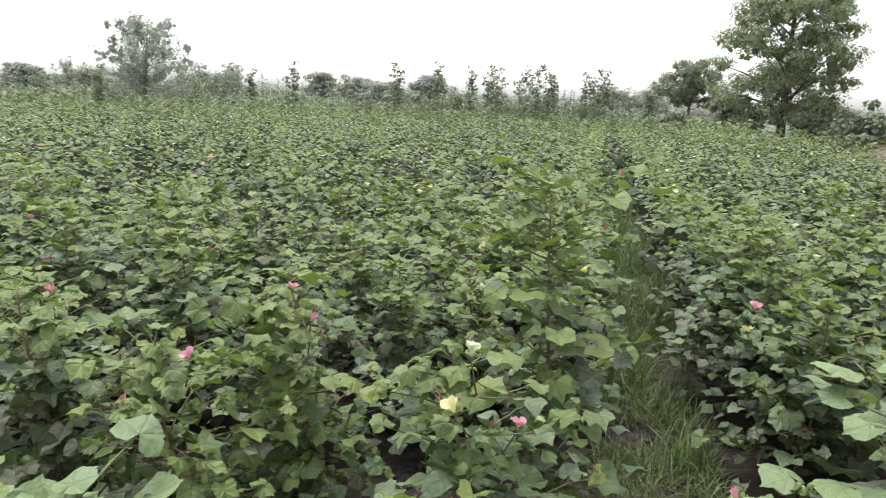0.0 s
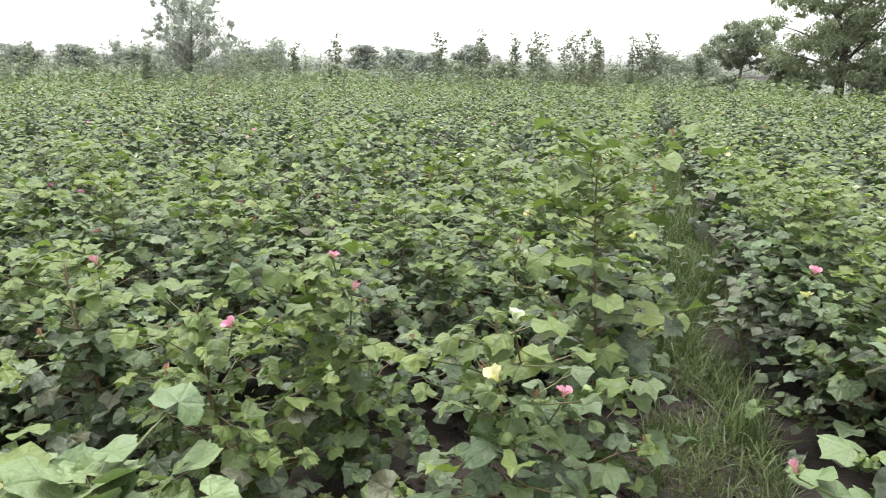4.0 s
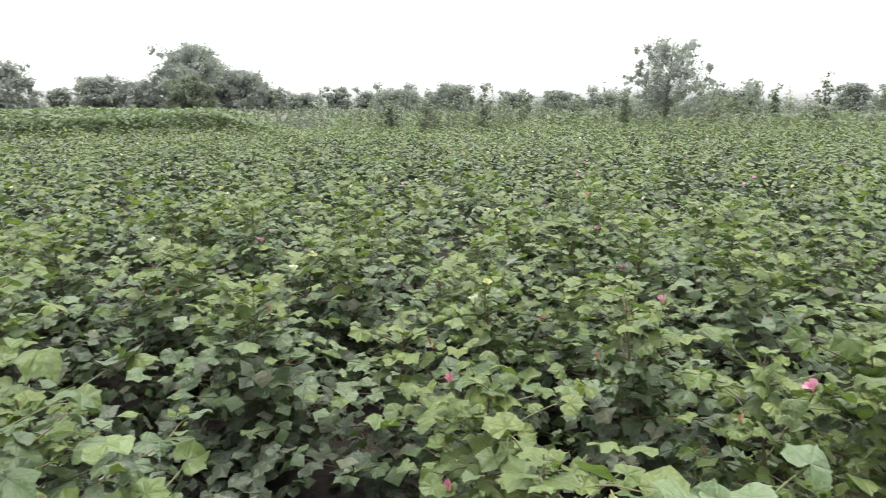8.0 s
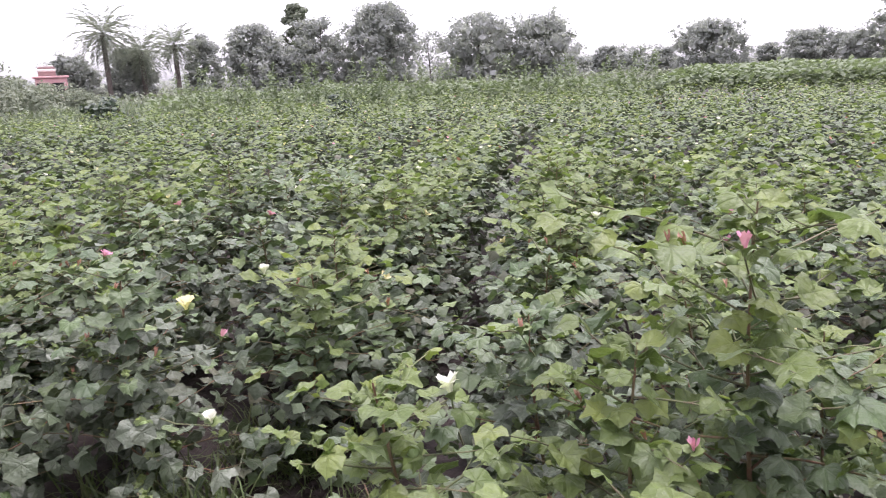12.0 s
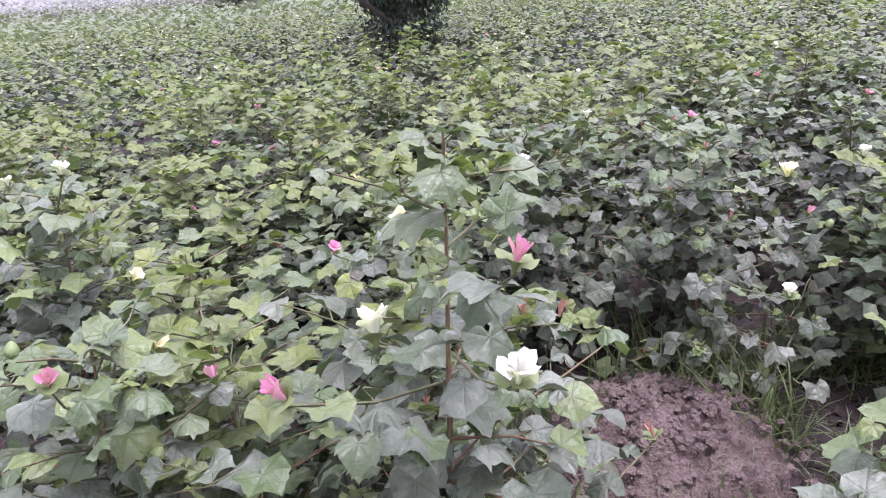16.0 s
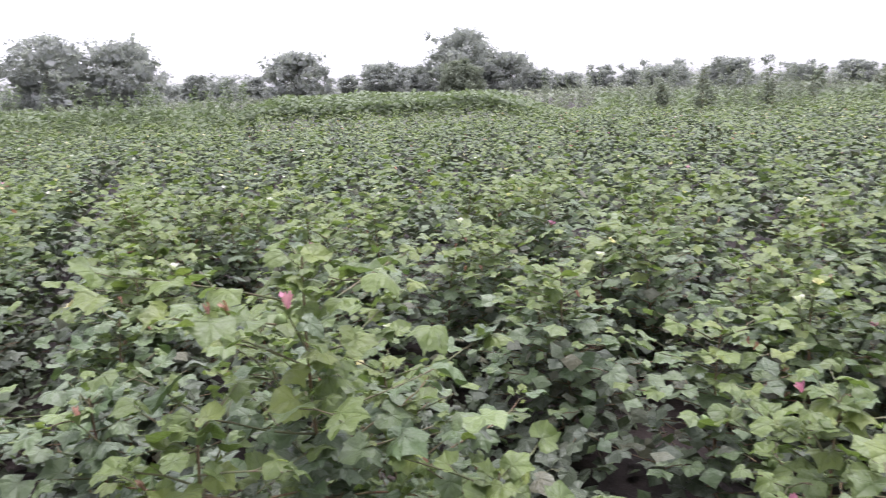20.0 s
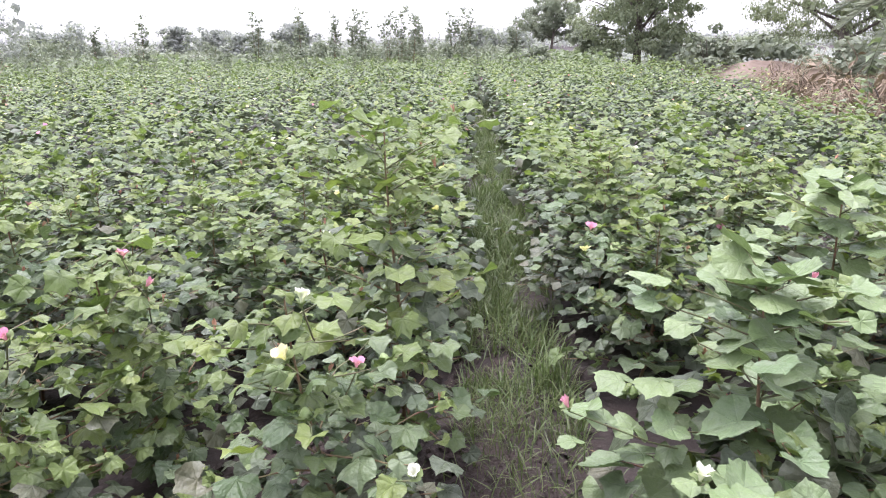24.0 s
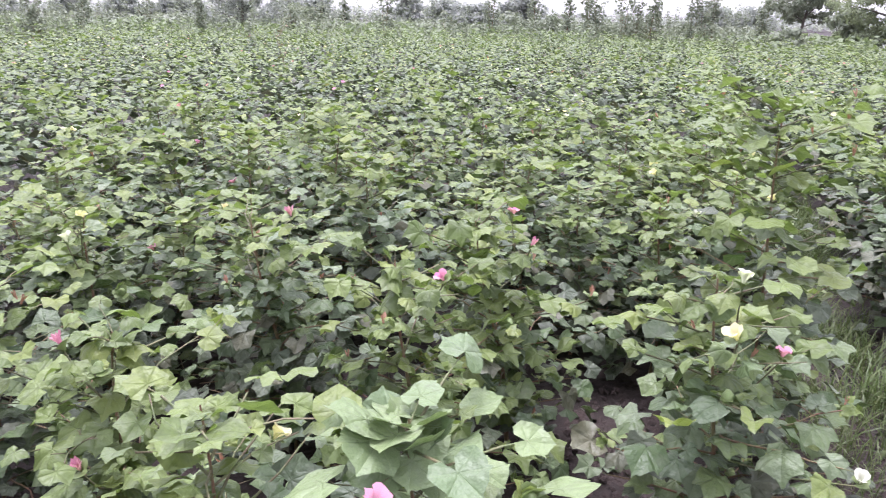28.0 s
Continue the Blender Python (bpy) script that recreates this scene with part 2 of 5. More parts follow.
def spread(shape, pos, rot, size):
    """Many copies of one small shape (verts, tris, uv) as arrays."""
    v, f, uv = shape
    n = len(pos)
    out = turned(rot, v) * np.asarray(size).reshape(-1, 1, 1) + np.asarray(pos)[:, None]
    faces = (f[None] + (np.arange(n) * len(v))[:, None, None]).reshape(-1, f.shape[1])
    return out.reshape(-1, 3), faces, np.tile(uv, (n, 1))


def gathered(lots):
    """Several (verts, faces, uv, material number) joined."""
    v, f, u, m, k = [], [], [], [], 0
    for verts, faces, uv, index in lots:
        v.append(verts), f.append(faces + k), u.append(uv), m.append(np.full(len(faces), index))
        k += len(verts)
    return np.concatenate(v), np.concatenate(f), np.concatenate(u), np.concatenate(m)


def blades(heading, tilt, roll):
    """Turns for leaves: local y runs along the blade, z is its upper side. tilt: degrees below level."""
    h, t, r = (np.radians(np.asarray(a, float)) for a in (heading, tilt, roll))
    fwd = np.stack([-np.sin(h) * np.cos(t), np.cos(h) * np.cos(t), -np.sin(t)], -1)
    side = np.stack([np.cos(h), np.sin(h), 0 * h], -1)
    up = np.cross(side, fwd)
    c, s = np.cos(r)[:, None], np.sin(r)[:, None]
    return np.stack([c * side + s * up, fwd, c * up - s * side], -1)


def tubes(segs, sides=4):
    """Tapered sticks (p0, p1, r0, r1) as arrays of quads."""
    p0, p1 = np.array([s[0] for s in segs], float), np.array([s[1] for s in segs], float)
    r0, r1 = np.array([s[2] for s in segs]), np.array([s[3] for s in segs])
    d = p1 - p0
    d /= np.linalg.norm(d, axis=1, keepdims=True) + 1e-9
    ref = np.where(np.abs(d[:, 2:]) > 0.9, [[1.0, 0, 0]], [[0, 0, 1.0]])
    a = np.cross(d, ref)
    a /= np.linalg.norm(a, axis=1, keepdims=True) + 1e-9
    b = np.cross(d, a)
    ang = np.arange(sides) / sides * 2 * math.pi
    ring = a[:, None] * np.cos(ang)[None, :, None] + b[:, None] * np.sin(ang)[None, :, None]
    lo, hi = p0[:, None] + ring * r0[:, None, None], p1[:, None] + ring * r1[:, None, None]
    v = np.concatenate([lo, hi], 1).reshape(-1, 3)
    i = np.arange(sides)
    j = (i + 1) % sides
    quad = np.stack([i, j, j + sides, i + sides], -1)
    f = (quad[None] + (np.arange(len(segs)) * 2 * sides)[:, None, None]).reshape(-1, 4)
    return v, f


def part(name, me, parent, label="", m=None):
    ob = new(name, me)
    ob.parent = parent
    if m is not None:
        ob.matrix_basis = m
    if label:
        ob["label"] = label
    return ob


def bm_mesh(name, bm, mat, smooth=True):
    me = bpy.data.meshes.new(name)
    bm.to_mesh(me)
    bm.free()
    me.materials.append(mat)
    if smooth:
        for p in me.polygons:
            p.use_smooth = True
    return me


# ---- leaf shapes ----
def lobed_leaf(seed, depth, fine=True, curl=1.0, inner=True):
    """A palmate cotton leaf about one unit from stalk to tip: three pointed lobes and two ears, smooth sides, a draped blade.
    depth: how deep the bays between the lobes are, from 0 to 1."""
    r = np.random.default_rng(seed)
    mid, ear = r.uniform(0.82, 0.92), r.uniform(0.68, 0.80)
    bay = [0.84 - 0.24 * depth, 0.76 - 0.18 * depth]
    side = [(-90, 0.08, 1.0), (-66, 0.50, 0.9), (-42, 0.66, 0.6), (-16, ear, 0.0), (9, bay[1], 1.0), (23, 0.45 * bay[1] + 0.55 * mid * 0.9, 0.6),
            (38, mid, 0.0), (50, 0.5 * bay[0] + 0.5 * mid * 0.9, 0.6), (63, bay[0], 1.0), (77, 0.42 * bay[0] + 0.58 * 0.88, 0.5), (90, 1.0, 0.0)]
    if fine:
        side[7:7] = [(44, mid * 0.90, 0.3)]
        side[6:6] = [(31, mid * 0.90, 0.3)]
        side[-1:-1] = [(84, 0.89, 0.25)]
    else:
        side = [p for p in side if p[0] not in (-66, 50)]
    rim = side + [(180 - a, l, u) for a, l, u in side[-2:0:-1]]
    ang, rad, u = (np.array(c, float) for c in zip(*rim))
    rad = rad * r.uniform(0.95, 1.05, len(rad))
    ang = np.radians(ang + r.uniform(-2.5, 2.5, len(ang)))
    hang, wing, twist = curl * r.uniform(-0.06, 0.34), curl * r.uniform(-0.34, 0.32), curl * r.normal(0, 0.17)
    lap, ripple, pucker = r.uniform(0, 6.28, 3), 0.055 * curl, 0.02 * curl

    def ring(k):
        x, y = np.cos(ang) * rad * k, np.sin(ang) * rad * k
        z = -hang * (k * rad) ** 2 - wing * np.abs(x) ** 1.4 + twist * x * y + pucker * u * k + ripple * k * k * np.sin(4 * ang + lap[0]) + 0.06 * curl * np.sin(3.1 * x + lap[1]) * np.sin(3.4 * y + lap[2])
        return np.stack([x, y, z], -1), np.stack([u * rad * k, rad * k], -1)

    n = len(ang)
    i = np.arange(n)
    j = (i + 1) % n
    a, b = ring(0.58), ring(1.0)
    f = [np.stack([0 * i, 1 + i, 1 + j], -1), np.stack([1 + i, 1 + n + i, 1 + n + j], -1), np.stack([1 + i, 1 + n + j, 1 + j], -1)]
    if not inner:
        return np.concatenate([[(0, 0, 0)], b[0]]).astype(np.float32), f[0], np.concatenate([[(0, 0)], b[1]])
    v = np.concatenate([[(0, 0, 0)], a[0], b[0]])
    return v.astype(np.float32), np.concatenate(f), np.concatenate([[(0, 0)], a[1], b[1]])


DEPTHS = [0.8, 0.7, 0.6, 0.5, 0.45, 0.4, 0.35, 0.3, 0.2, 0.15, 0.1, 0.05, 0.0, 0.0]
NEAR_LEAVES = [lobed_leaf(s, d, True, 1.8) for s, d in enumerate(DEPTHS)]
PLAIN_LEAVES = [lobed_leaf(s, d, False, 1.6) for s, d in enumerate(DEPTHS)]
BROAD_LEAVES = [lobed_leaf(60 + s, 0.12, True, 0.95) for s in range(6)]
MID_LEAVES = [lobed_leaf(20 + s, 0.30, False, 1.3, False) for s in range(6)]
FOLD = (np.array([(0, 0, 0), (0.66, 0.40, -0.10), (0.05, 1.0, -0.22), (-0.66, 0.42, -0.06), (0.0, 0.42, 0.06)], np.float32),
        np.array([(0, 1, 4), (1, 2, 4), (2, 3, 4), (3, 0, 4)]), np.array([(0.3, 0.3)] * 5))
SLIP = (np.array([(0, 0, 0), (0.30, 0.5, 0.05), (0, 1.0, -0.12), (-0.30, 0.5, 0.05)], np.float32),
        np.array([(0, 1, 2), (0, 2, 3)]), np.array([(0.3, 0.3)] * 4))
SLIP_WIDE = (np.array([(0, 0, 0), (0.55, 0.45, -0.06), (0, 1.0, -0.15), (-0.55, 0.45, -0.06)], np.float32), np.array([(0, 1, 2), (0, 2, 3)]), np.array([(0.3, 0.3)] * 4))
BLADE = (np.array([(-0.022, 0, 0), (0.022, 0, 0), (-0.018, 0.45, 0.10), (0.018, 0.45, 0.10), (-0.012, 0.8, 0.02), (0.012, 0.8, 0.02), (0, 1.0, -0.12)], np.float32),
         np.array([(0, 1, 2), (1, 3, 2), (2, 3, 4), (3, 5, 4), (4, 5, 6)]), np.array([(0.3, 0.3)] * 7))


# ---- cotton plants ----
def grow(r, h, wide, step=0.05, leaf=0.078, lean=0.05, taper=0.72, top=1.0, airy=1.0, droop=0.0, tips=6):
    """A cotton plant: sticks of the woody stem, green petioles, and its leaves (place, heading, tilt, roll, size, age)."""
    wood, green, leaves, buds = [], [], [], []
    tip = np.array([r.normal(0, lean), r.normal(0, lean), h])
    spine = lambda k: tip * (k, k, 1 * k) + (0.02 * math.sin(5 * k), 0.02 * math.cos(4 * k), 0)
    cuts = np.linspace(0, 1, 9)
    for a, b in zip(cuts, cuts[1:]):
        wood.append((spine(a), spine(b), 0.009 * (1.05 - 0.8 * a), 0.009 * (1.05 - 0.8 * b)))
    turn, z = r.uniform(0, 360), 0.10 * h

    def leafy(p, heading, size, age, rise=0.4, perk=0.0):
        d = radians(heading)
        long = size * r.uniform(0.5, 1.0)
        q = p + long * np.array([-math.sin(d), math.cos(d), rise])
        green.append((p, q, 0.0017, 0.0012))
        low = max(0.0, 1 - p[2] / h)
        leaves.append((*q, heading + r.normal(0, 28), r.normal(-2 - perk + 16 * low + droop * min(1.0, 1.4 * low + 0.3), 17), r.normal(0, 16), size, age))

    while z < 0.97 * h:
        k = z / h
        turn += 137.5 + r.normal(0, 15)
        reach = wide * (1.08 - taper * k**1.6) * r.uniform(0.6, 1.12)
        p, d = spine(k), radians(turn)
        rise = r.uniform(0.25, 0.6) * (0.7 + 0.5 * k)
        n = max(1, int(reach / (leaf * 1.05)))
        # low leaves mostly take the oldest tone, which has shade in its colour
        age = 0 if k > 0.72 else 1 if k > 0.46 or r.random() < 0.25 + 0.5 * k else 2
        for i in range(n):
            q = p + reach / n * np.array([-math.sin(d), math.cos(d), rise * (1 - 0.6 * i / n)])
            (wood if k < 0.6 else green).append((p, q, 0.0034 * (1 - 0.5 * i / n), 0.0028 * (1 - 0.5 * i / n)))
            p = q
            side = turn + (70 if i % 2 else -70) * r.uniform(0.4, 1.2)
            last = i == n - 1
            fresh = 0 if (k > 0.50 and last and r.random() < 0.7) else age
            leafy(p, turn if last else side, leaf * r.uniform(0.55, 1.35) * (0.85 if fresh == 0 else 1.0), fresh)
            if r.random() < 0.35:
                buds.append((*q, k))
            d += radians(r.normal(0, 14))
        leafy(spine(k), turn + r.normal(0, 60), leaf * r.uniform(0.9, 1.3), age, 0.25)
        z += step * r.uniform(0.75, 1.25) * (airy if k > 0.62 else 1.0)
    for i in range(tips):
        leafy(spine(0.985 - 0.006 * i), i * (62 if tips == 6 else 137) + r.uniform(-20, 20), leaf * r.uniform(0.5, 0.95) * top, 0, 0.7, 18.0)
    return wood, green, np.array(leaves), np.array(buds).reshape(-1, 4)


LEAF_MATS = [YOUNG, LEAF, OLD_SHADED]


def leaf_lots(leaves, shapes, size=1.0):
    lots = []
    pick = np.arange(len(leaves)) % len(shapes)
    rot = blades(leaves[:, 3], leaves[:, 4], leaves[:, 5])
    for s in range(len(shapes)):
        for age in range(3):
            k = (pick == s) & (leaves[:, 7] == age)
            if k.any():
                lots.append((*spread(shapes[s], leaves[k, :3], rot[k], leaves[k, 6] * size), age))
    return lots


def sticks_mesh(name, wood, green, sides=5):
    lots = [(*tubes(s, n), np.zeros((len(s) * 2 * n, 2)), i) for i, (s, n) in enumerate(((wood, sides), (green, 3))) if s]
    v, f, u, m = gathered(lots)
    return bulk(name, v, f, [STEM, TWIG], m)


def petal_cup(n, width, length, flare, curl, twist=0.0, seed=0):
    """n broad petals round a cup; flare: how far they open, in degrees from upright."""
    r = np.random.default_rng(seed)
    lots = []
    for i in range(n):
        rows, cols = 5, 6
        v = []
        long, lean_out, turn = r.uniform(0.86, 1.10), r.uniform(-11, 11), r.normal(0, 0.12)
        for a in range(rows):
            k = a / (rows - 1)
            open_by = radians((flare + lean_out) * (0.35 + 0.65 * k) + curl * k**3)
            rad, z = length * long * k * math.sin(open_by) + 0.003, length * long * k * math.cos(open_by)
            half = width * (0.55 + 0.75 * math.sin(math.pi * (0.1 + 0.62 * k)))
            for b in range(cols):
                s = b / (cols - 1) * 2 - 1
                t = i / n * 2 * math.pi + turn + s * half + twist * k
                round_off = 1 - 0.16 * s**4 * k * k + 0.05 * r.normal() * k
                v.append((rad * round_off * math.cos(t), rad * round_off * math.sin(t), z * round_off + 0.0025 * s + 0.05 * length * r.normal() * k))
        f = [(a * cols + b, a * cols + b + 1, (a + 1) * cols + b + 1, (a + 1) * cols + b) for a in range(rows - 1) for b in range(cols - 1)]
        lots.append((np.array(v), np.array(f), np.zeros((len(v), 2)), 0))
    return gathered(lots)


def flower_mesh(name, mat, *shape):
    v, f, u, m = petal_cup(*shape)
    return bulk(name, v, f, [mat])


def bract_mesh():
    v, f, u, m = petal_cup(3, 0.85, 0.034, 38, 10, 0.0, 5)
    return bulk("calyx", v - (0, 0, 0.012), f, [BRACT])


def boll_mesh():
    bm = bmesh.new()
    bmesh.ops.create_uvsphere(bm, u_segments=8, v_segments=6, radius=0.015)
    for v in bm.verts:
        k = v.co.z / 0.015
        v.co.x *= 1.05 - 0.35 * max(0, k)
        v.co.y *= 1.05 - 0.35 * max(0, k)
        v.co.z = v.co.z * 1.35 + 0.012
    return bm_mesh("boll", bm, BOLL)


WHITE_BLOOM = [flower_mesh("flower", WHITE, 5, 0.80, 0.046, 25, 8, 0.2, s) for s in range(2)]
CREAM_BLOOM = [flower_mesh("flower", CREAM, 5, 0.76, 0.042, 30, 4, 0.5, 3)]
PINK_BLOOM = [flower_mesh("flower", PINK, 5, 0.76, 0.036, 27, 8, 0.4, 4), flower_mesh("flower", PINK, 5, 0.72, 0.038, 19, -2, 0.9, 5)]
ROSE_BLOOM = [flower_mesh("wilted_flower", ROSE, 5, 0.6, 0.036, 14, -5, 1.4, 6)]
CALYX, BOLL_MESH = bract_mesh(), boll_mesh()
BLOOMS = {"white": (WHITE_BLOOM, "open white cotton flower"), "cream": (CREAM_BLOOM, "half-open creamy yellow flower"),
          "pink": (PINK_BLOOM, "pink day-old cotton flower"), "wilted": (ROSE_BLOOM, "shrivelled brownish pink flower")}


def bloom(parent, kind, at_, r, size=1.0, calyx=True):
    meshes, label = BLOOMS[kind]
    me = meshes[int(r.integers(len(meshes)))]
    lean = 16 if kind == "white" else 28
    m = pose(*at_, r.uniform(-lean, lean), r.uniform(-lean, lean), r.uniform(0, 360)) @ Matrix.Scale(size * 0.80, 4)
    f = part("wilted_flower" if kind == "wilted" else "flower", me, parent, label, m)
    if calyx:
        part("calyx", CALYX, f)
    return f


def boll(parent, at_, r, calyx=True):
    b = part("boll", BOLL_MESH, parent, "unripe green cotton boll", pose(*at_, r.uniform(-40, 40), r.uniform(-40, 40), 0))
    if calyx:
        part("calyx", CALYX, b, "", pose(0, 0, 0.004))
    return b


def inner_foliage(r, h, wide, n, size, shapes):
    """The lower and inner leaves of a plant, as one mesh, most in a tone darkened for shade."""
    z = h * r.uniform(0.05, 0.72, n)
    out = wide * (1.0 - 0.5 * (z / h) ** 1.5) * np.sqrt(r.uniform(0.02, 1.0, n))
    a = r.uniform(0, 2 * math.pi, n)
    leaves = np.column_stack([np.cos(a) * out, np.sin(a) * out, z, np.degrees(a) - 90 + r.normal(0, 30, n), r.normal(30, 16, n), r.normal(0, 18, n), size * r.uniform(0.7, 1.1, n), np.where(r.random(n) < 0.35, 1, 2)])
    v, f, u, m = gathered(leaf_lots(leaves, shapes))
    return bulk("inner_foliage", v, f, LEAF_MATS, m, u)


NEAR_SHARED = {}


def leaf_mesh(shape, mat, coarse):
    key = (shape, mat.name, coarse)
    if key not in NEAR_SHARED:
        v, f, uv = (BROAD_LEAVES if mat is BIG else PLAIN_LEAVES if coarse else NEAR_LEAVES)[shape]
        NEAR_SHARED[key] = bulk("leaf", v, f, [mat], None, uv)
    return NEAR_SHARED[key]


STAND = Vector((-0.05, 0.1, 1.53))


def clear_of(leaves, q):
    """Leaves that do not cover a flower held out into the open."""
    way = np.array(STAND) * (0.25, 0.25, 1) - q
    way = way / np.linalg.norm(way)
    off = leaves[:, :3] - q
    along = np.clip(off @ way, 0, 0.34)
    return leaves[np.linalg.norm(off - along[:, None] * way, axis=1) > 0.078]


def near_plant(seed, x, y, h, wide, label, step=0.046, leaf=0.078, fixed=(), mats=None, bolls=4, lean=0.05, taper=0.72, top=1.0, airy=1.0, droop=0.0, tips=6):
    """A cotton plant close by: each leaf is a part. fixed: flowers (kind, x, y, z, size) in the world."""
    r = np.random.default_rng(seed)
    wood, green, leaves, buds = grow(r, h, wide, step, leaf, lean, taper, top, airy, droop, tips)
    fixed = [(k, *(Vector(q).lerp(STAND, 0.06)), s) for k, *q, s in fixed]
    for k, *q, s in fixed:
        leaves = clear_of(leaves, np.array(q) - (x, y, 0))
    for kind, fx, fy, fz, size in fixed:
        q = np.array([fx - x, fy - y, fz - 0.01])
        p = q * (0.55, 0.55, 1) - (0, 0, 0.10)
        o = q * (0.08, 0.08, 1) - (0, 0, 0.17)
        green += [(o, p, 0.0034, 0.0028), (p, q, 0.0028, 0.0022)]
        head = math.degrees(math.atan2(-q[0], q[1]))
        extra = []
        for k in (0.15, 0.45, 0.72):
            side = head + r.choice((-75, 75)) * r.uniform(0.6, 1.2)
            c = p + (q - p) * k + 0.03 * np.array([-math.sin(radians(side)), math.cos(radians(side)), 0.2])
            extra.append((*c, side, r.normal(0, 14), r.normal(0, 16), leaf * r.uniform(0.65, 1.0), r.integers(0, 2)))
        leaves = np.concatenate([leaves, extra])
    coarse = math.hypot(x + 0.1, y) > 2.6
    plant = tagged(new("cotton_plant"), label, "cotton plant", "cotton plants")
    plant.matrix_basis = pose(x, y, 0)
    part("stem", sticks_mesh("stem", wood, green), plant, "woody brown stem with green branches")
    rots = blades(leaves[:, 3], leaves[:, 4], leaves[:, 5])
    for row, rot in zip(leaves, rots):
        q = Matrix(rot.tolist()).to_4x4()
        q.translation = row[:3]
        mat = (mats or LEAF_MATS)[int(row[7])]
        part("leaf", leaf_mesh(int(r.integers(len(BROAD_LEAVES if mat is BIG else NEAR_LEAVES))), mat, coarse), plant, "", q @ Matrix.Scale(row[6], 4))
    part("inner_foliage", inner_foliage(r, h, wide * 0.95, 58 if h > 0.7 else 24, leaf * 1.05, MID_LEAVES), plant, "lower leaves in tones darkened for shade")
    if len(buds):
        n = 5 * len(buds)
        at_ = np.repeat(buds[:, :3], 5, 0) + r.normal(0, 0.012, (n, 3)) + (0, 0, 0.012)
        tiny = np.column_stack([at_, r.uniform(0, 360, n), r.normal(-35, 22, n), r.normal(0, 25, n), leaf * r.uniform(0.28, 0.52, n), np.zeros(n)])
        v, f, u, m = gathered(leaf_lots(tiny, [FOLD, MID_LEAVES[1]]))
        part("new_growth", bulk("new_growth", v, f, [YOUNG], m * 0, u), plant, "small folded young leaves and buds")["kind"] = "stuff"
    for kind, fx, fy, fz, size in fixed:
        bloom(plant, kind, (fx - x, fy - y, fz), r, size)
    free = buds[r.permutation(len(buds))] if len(buds) else buds
    for k, b in enumerate(free[: bolls + 8]):
        if k < bolls:
            boll(plant, b[:3], r)
        else:
            bloom(plant, "wilted", b[:3] + (0, 0, 0.015), r, r.uniform(0.7, 1.0), False)
    return plant


def mid_plant(seed, h, wide, flowers, label="bushy green cotton plant in the dense field", mats=None, droop=0.0):
    """A cotton plant some metres off, its foliage one mesh; built once and copied."""
    r = np.random.default_rng(seed)
    wood, green, leaves, buds = grow(r, h, wide, 0.0185, 0.051, droop=droop)
    plant = tagged(new("cotton_plant"), label, "cotton plant", "cotton plants")
    part("stem", sticks_mesh("stem", wood, [g for g in green if g[2] > 0.0019], 3), plant, "woody brown stem with green branches")
    v, f, u, m = gathered(leaf_lots(leaves, MID_LEAVES))
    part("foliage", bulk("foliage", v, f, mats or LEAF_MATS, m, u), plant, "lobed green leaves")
    part("inner_foliage", inner_foliage(r, h, wide, 100, 0.066, [FOLD]), plant, "lower leaves in tones darkened for shade")
    top = buds[buds[:, 3] > 0.45]
    top = top[r.permutation(len(top))]
    for kind, b in zip(flowers, top):
        if kind == "boll":
            boll(plant, b[:3], r, False)
        else:
            bloom(plant, kind, b[:3] + (0, 0, 0.03), r, 1.0, kind != "wilted")
    return plant


# ---- ground ----
def ground_height(x, y):
    """Gentle unevenness of the field, sunken a little in the two furrows."""
    z = 0.03 * noise.noise((x * 1.3, y * 1.3, 0)) + 0.012 * noise.noise((x * 6, y * 6, 2))
    return z


def polar_sheet(name, mat, rings, spokes, height):
    """One sheet of ground out to the horizon, finer near its middle."""
    v, f = [(0, 0, height(0, 0))], []
    for rad in rings:
        for s in range(spokes):
            a = s / spokes * 2 * math.pi
            x, y = rad * math.cos(a), rad * math.sin(a)
            v.append((x, y, height(x, y) if rad < 45 else 0.0))
    tri = [(0, 1 + s, 1 + (s + 1) % spokes, 0) for s in range(spokes)]
    for k in range(len(rings) - 1):
        a, b = 1 + k * spokes, 1 + (k + 1) * spokes
        f += [(a + s, b + s, b + (s + 1) % spokes, a + (s + 1) % spokes) for s in range(spokes)]
    me = bpy.data.meshes.new(name)
    me.from_pydata(v, [], [t[:3] for t in tri] + f)
    me.materials.append(mat)
    for p in me.polygons:
        p.use_smooth = True
    return new(name, me)


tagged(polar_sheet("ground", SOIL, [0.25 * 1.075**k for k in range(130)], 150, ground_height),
       "damp reddish brown field soil, darkened for shade under the crop", "soil", kind="structure")


def mound(name, x, y, wide, deep, h, turn, mat, label, category, seed, cells=34, rough=0.16):
    """A rounded heap of loose earth with clods."""
    bm = bmesh.new()
    bmesh.ops.create_grid(bm, x_segments=cells, y_segments=cells, size=1.0)
    for v in bm.verts:
        q = v.co.copy()
        k = max(0.0, 1 - (q.x**2 + q.y**2)) ** 0.8
        lump = noise.noise((q.x * 3 + seed, q.y * 3, 0)) * 0.5 + noise.noise((q.x * 11, q.y * 11, seed)) * 0.3 + noise.noise((q.x * 25, q.y * 25, seed)) * 0.15
        v.co = Vector((q.x * wide, q.y * deep, (h * k * (1 + rough * 2 * lump) if k > 0 else -0.06) - 0.03))
    ob = new(name, bm_mesh(name, bm, mat))
    ob.matrix_basis = pose(x, y, 0, 0, 0, turn)
    return tagged(ob, label, category)


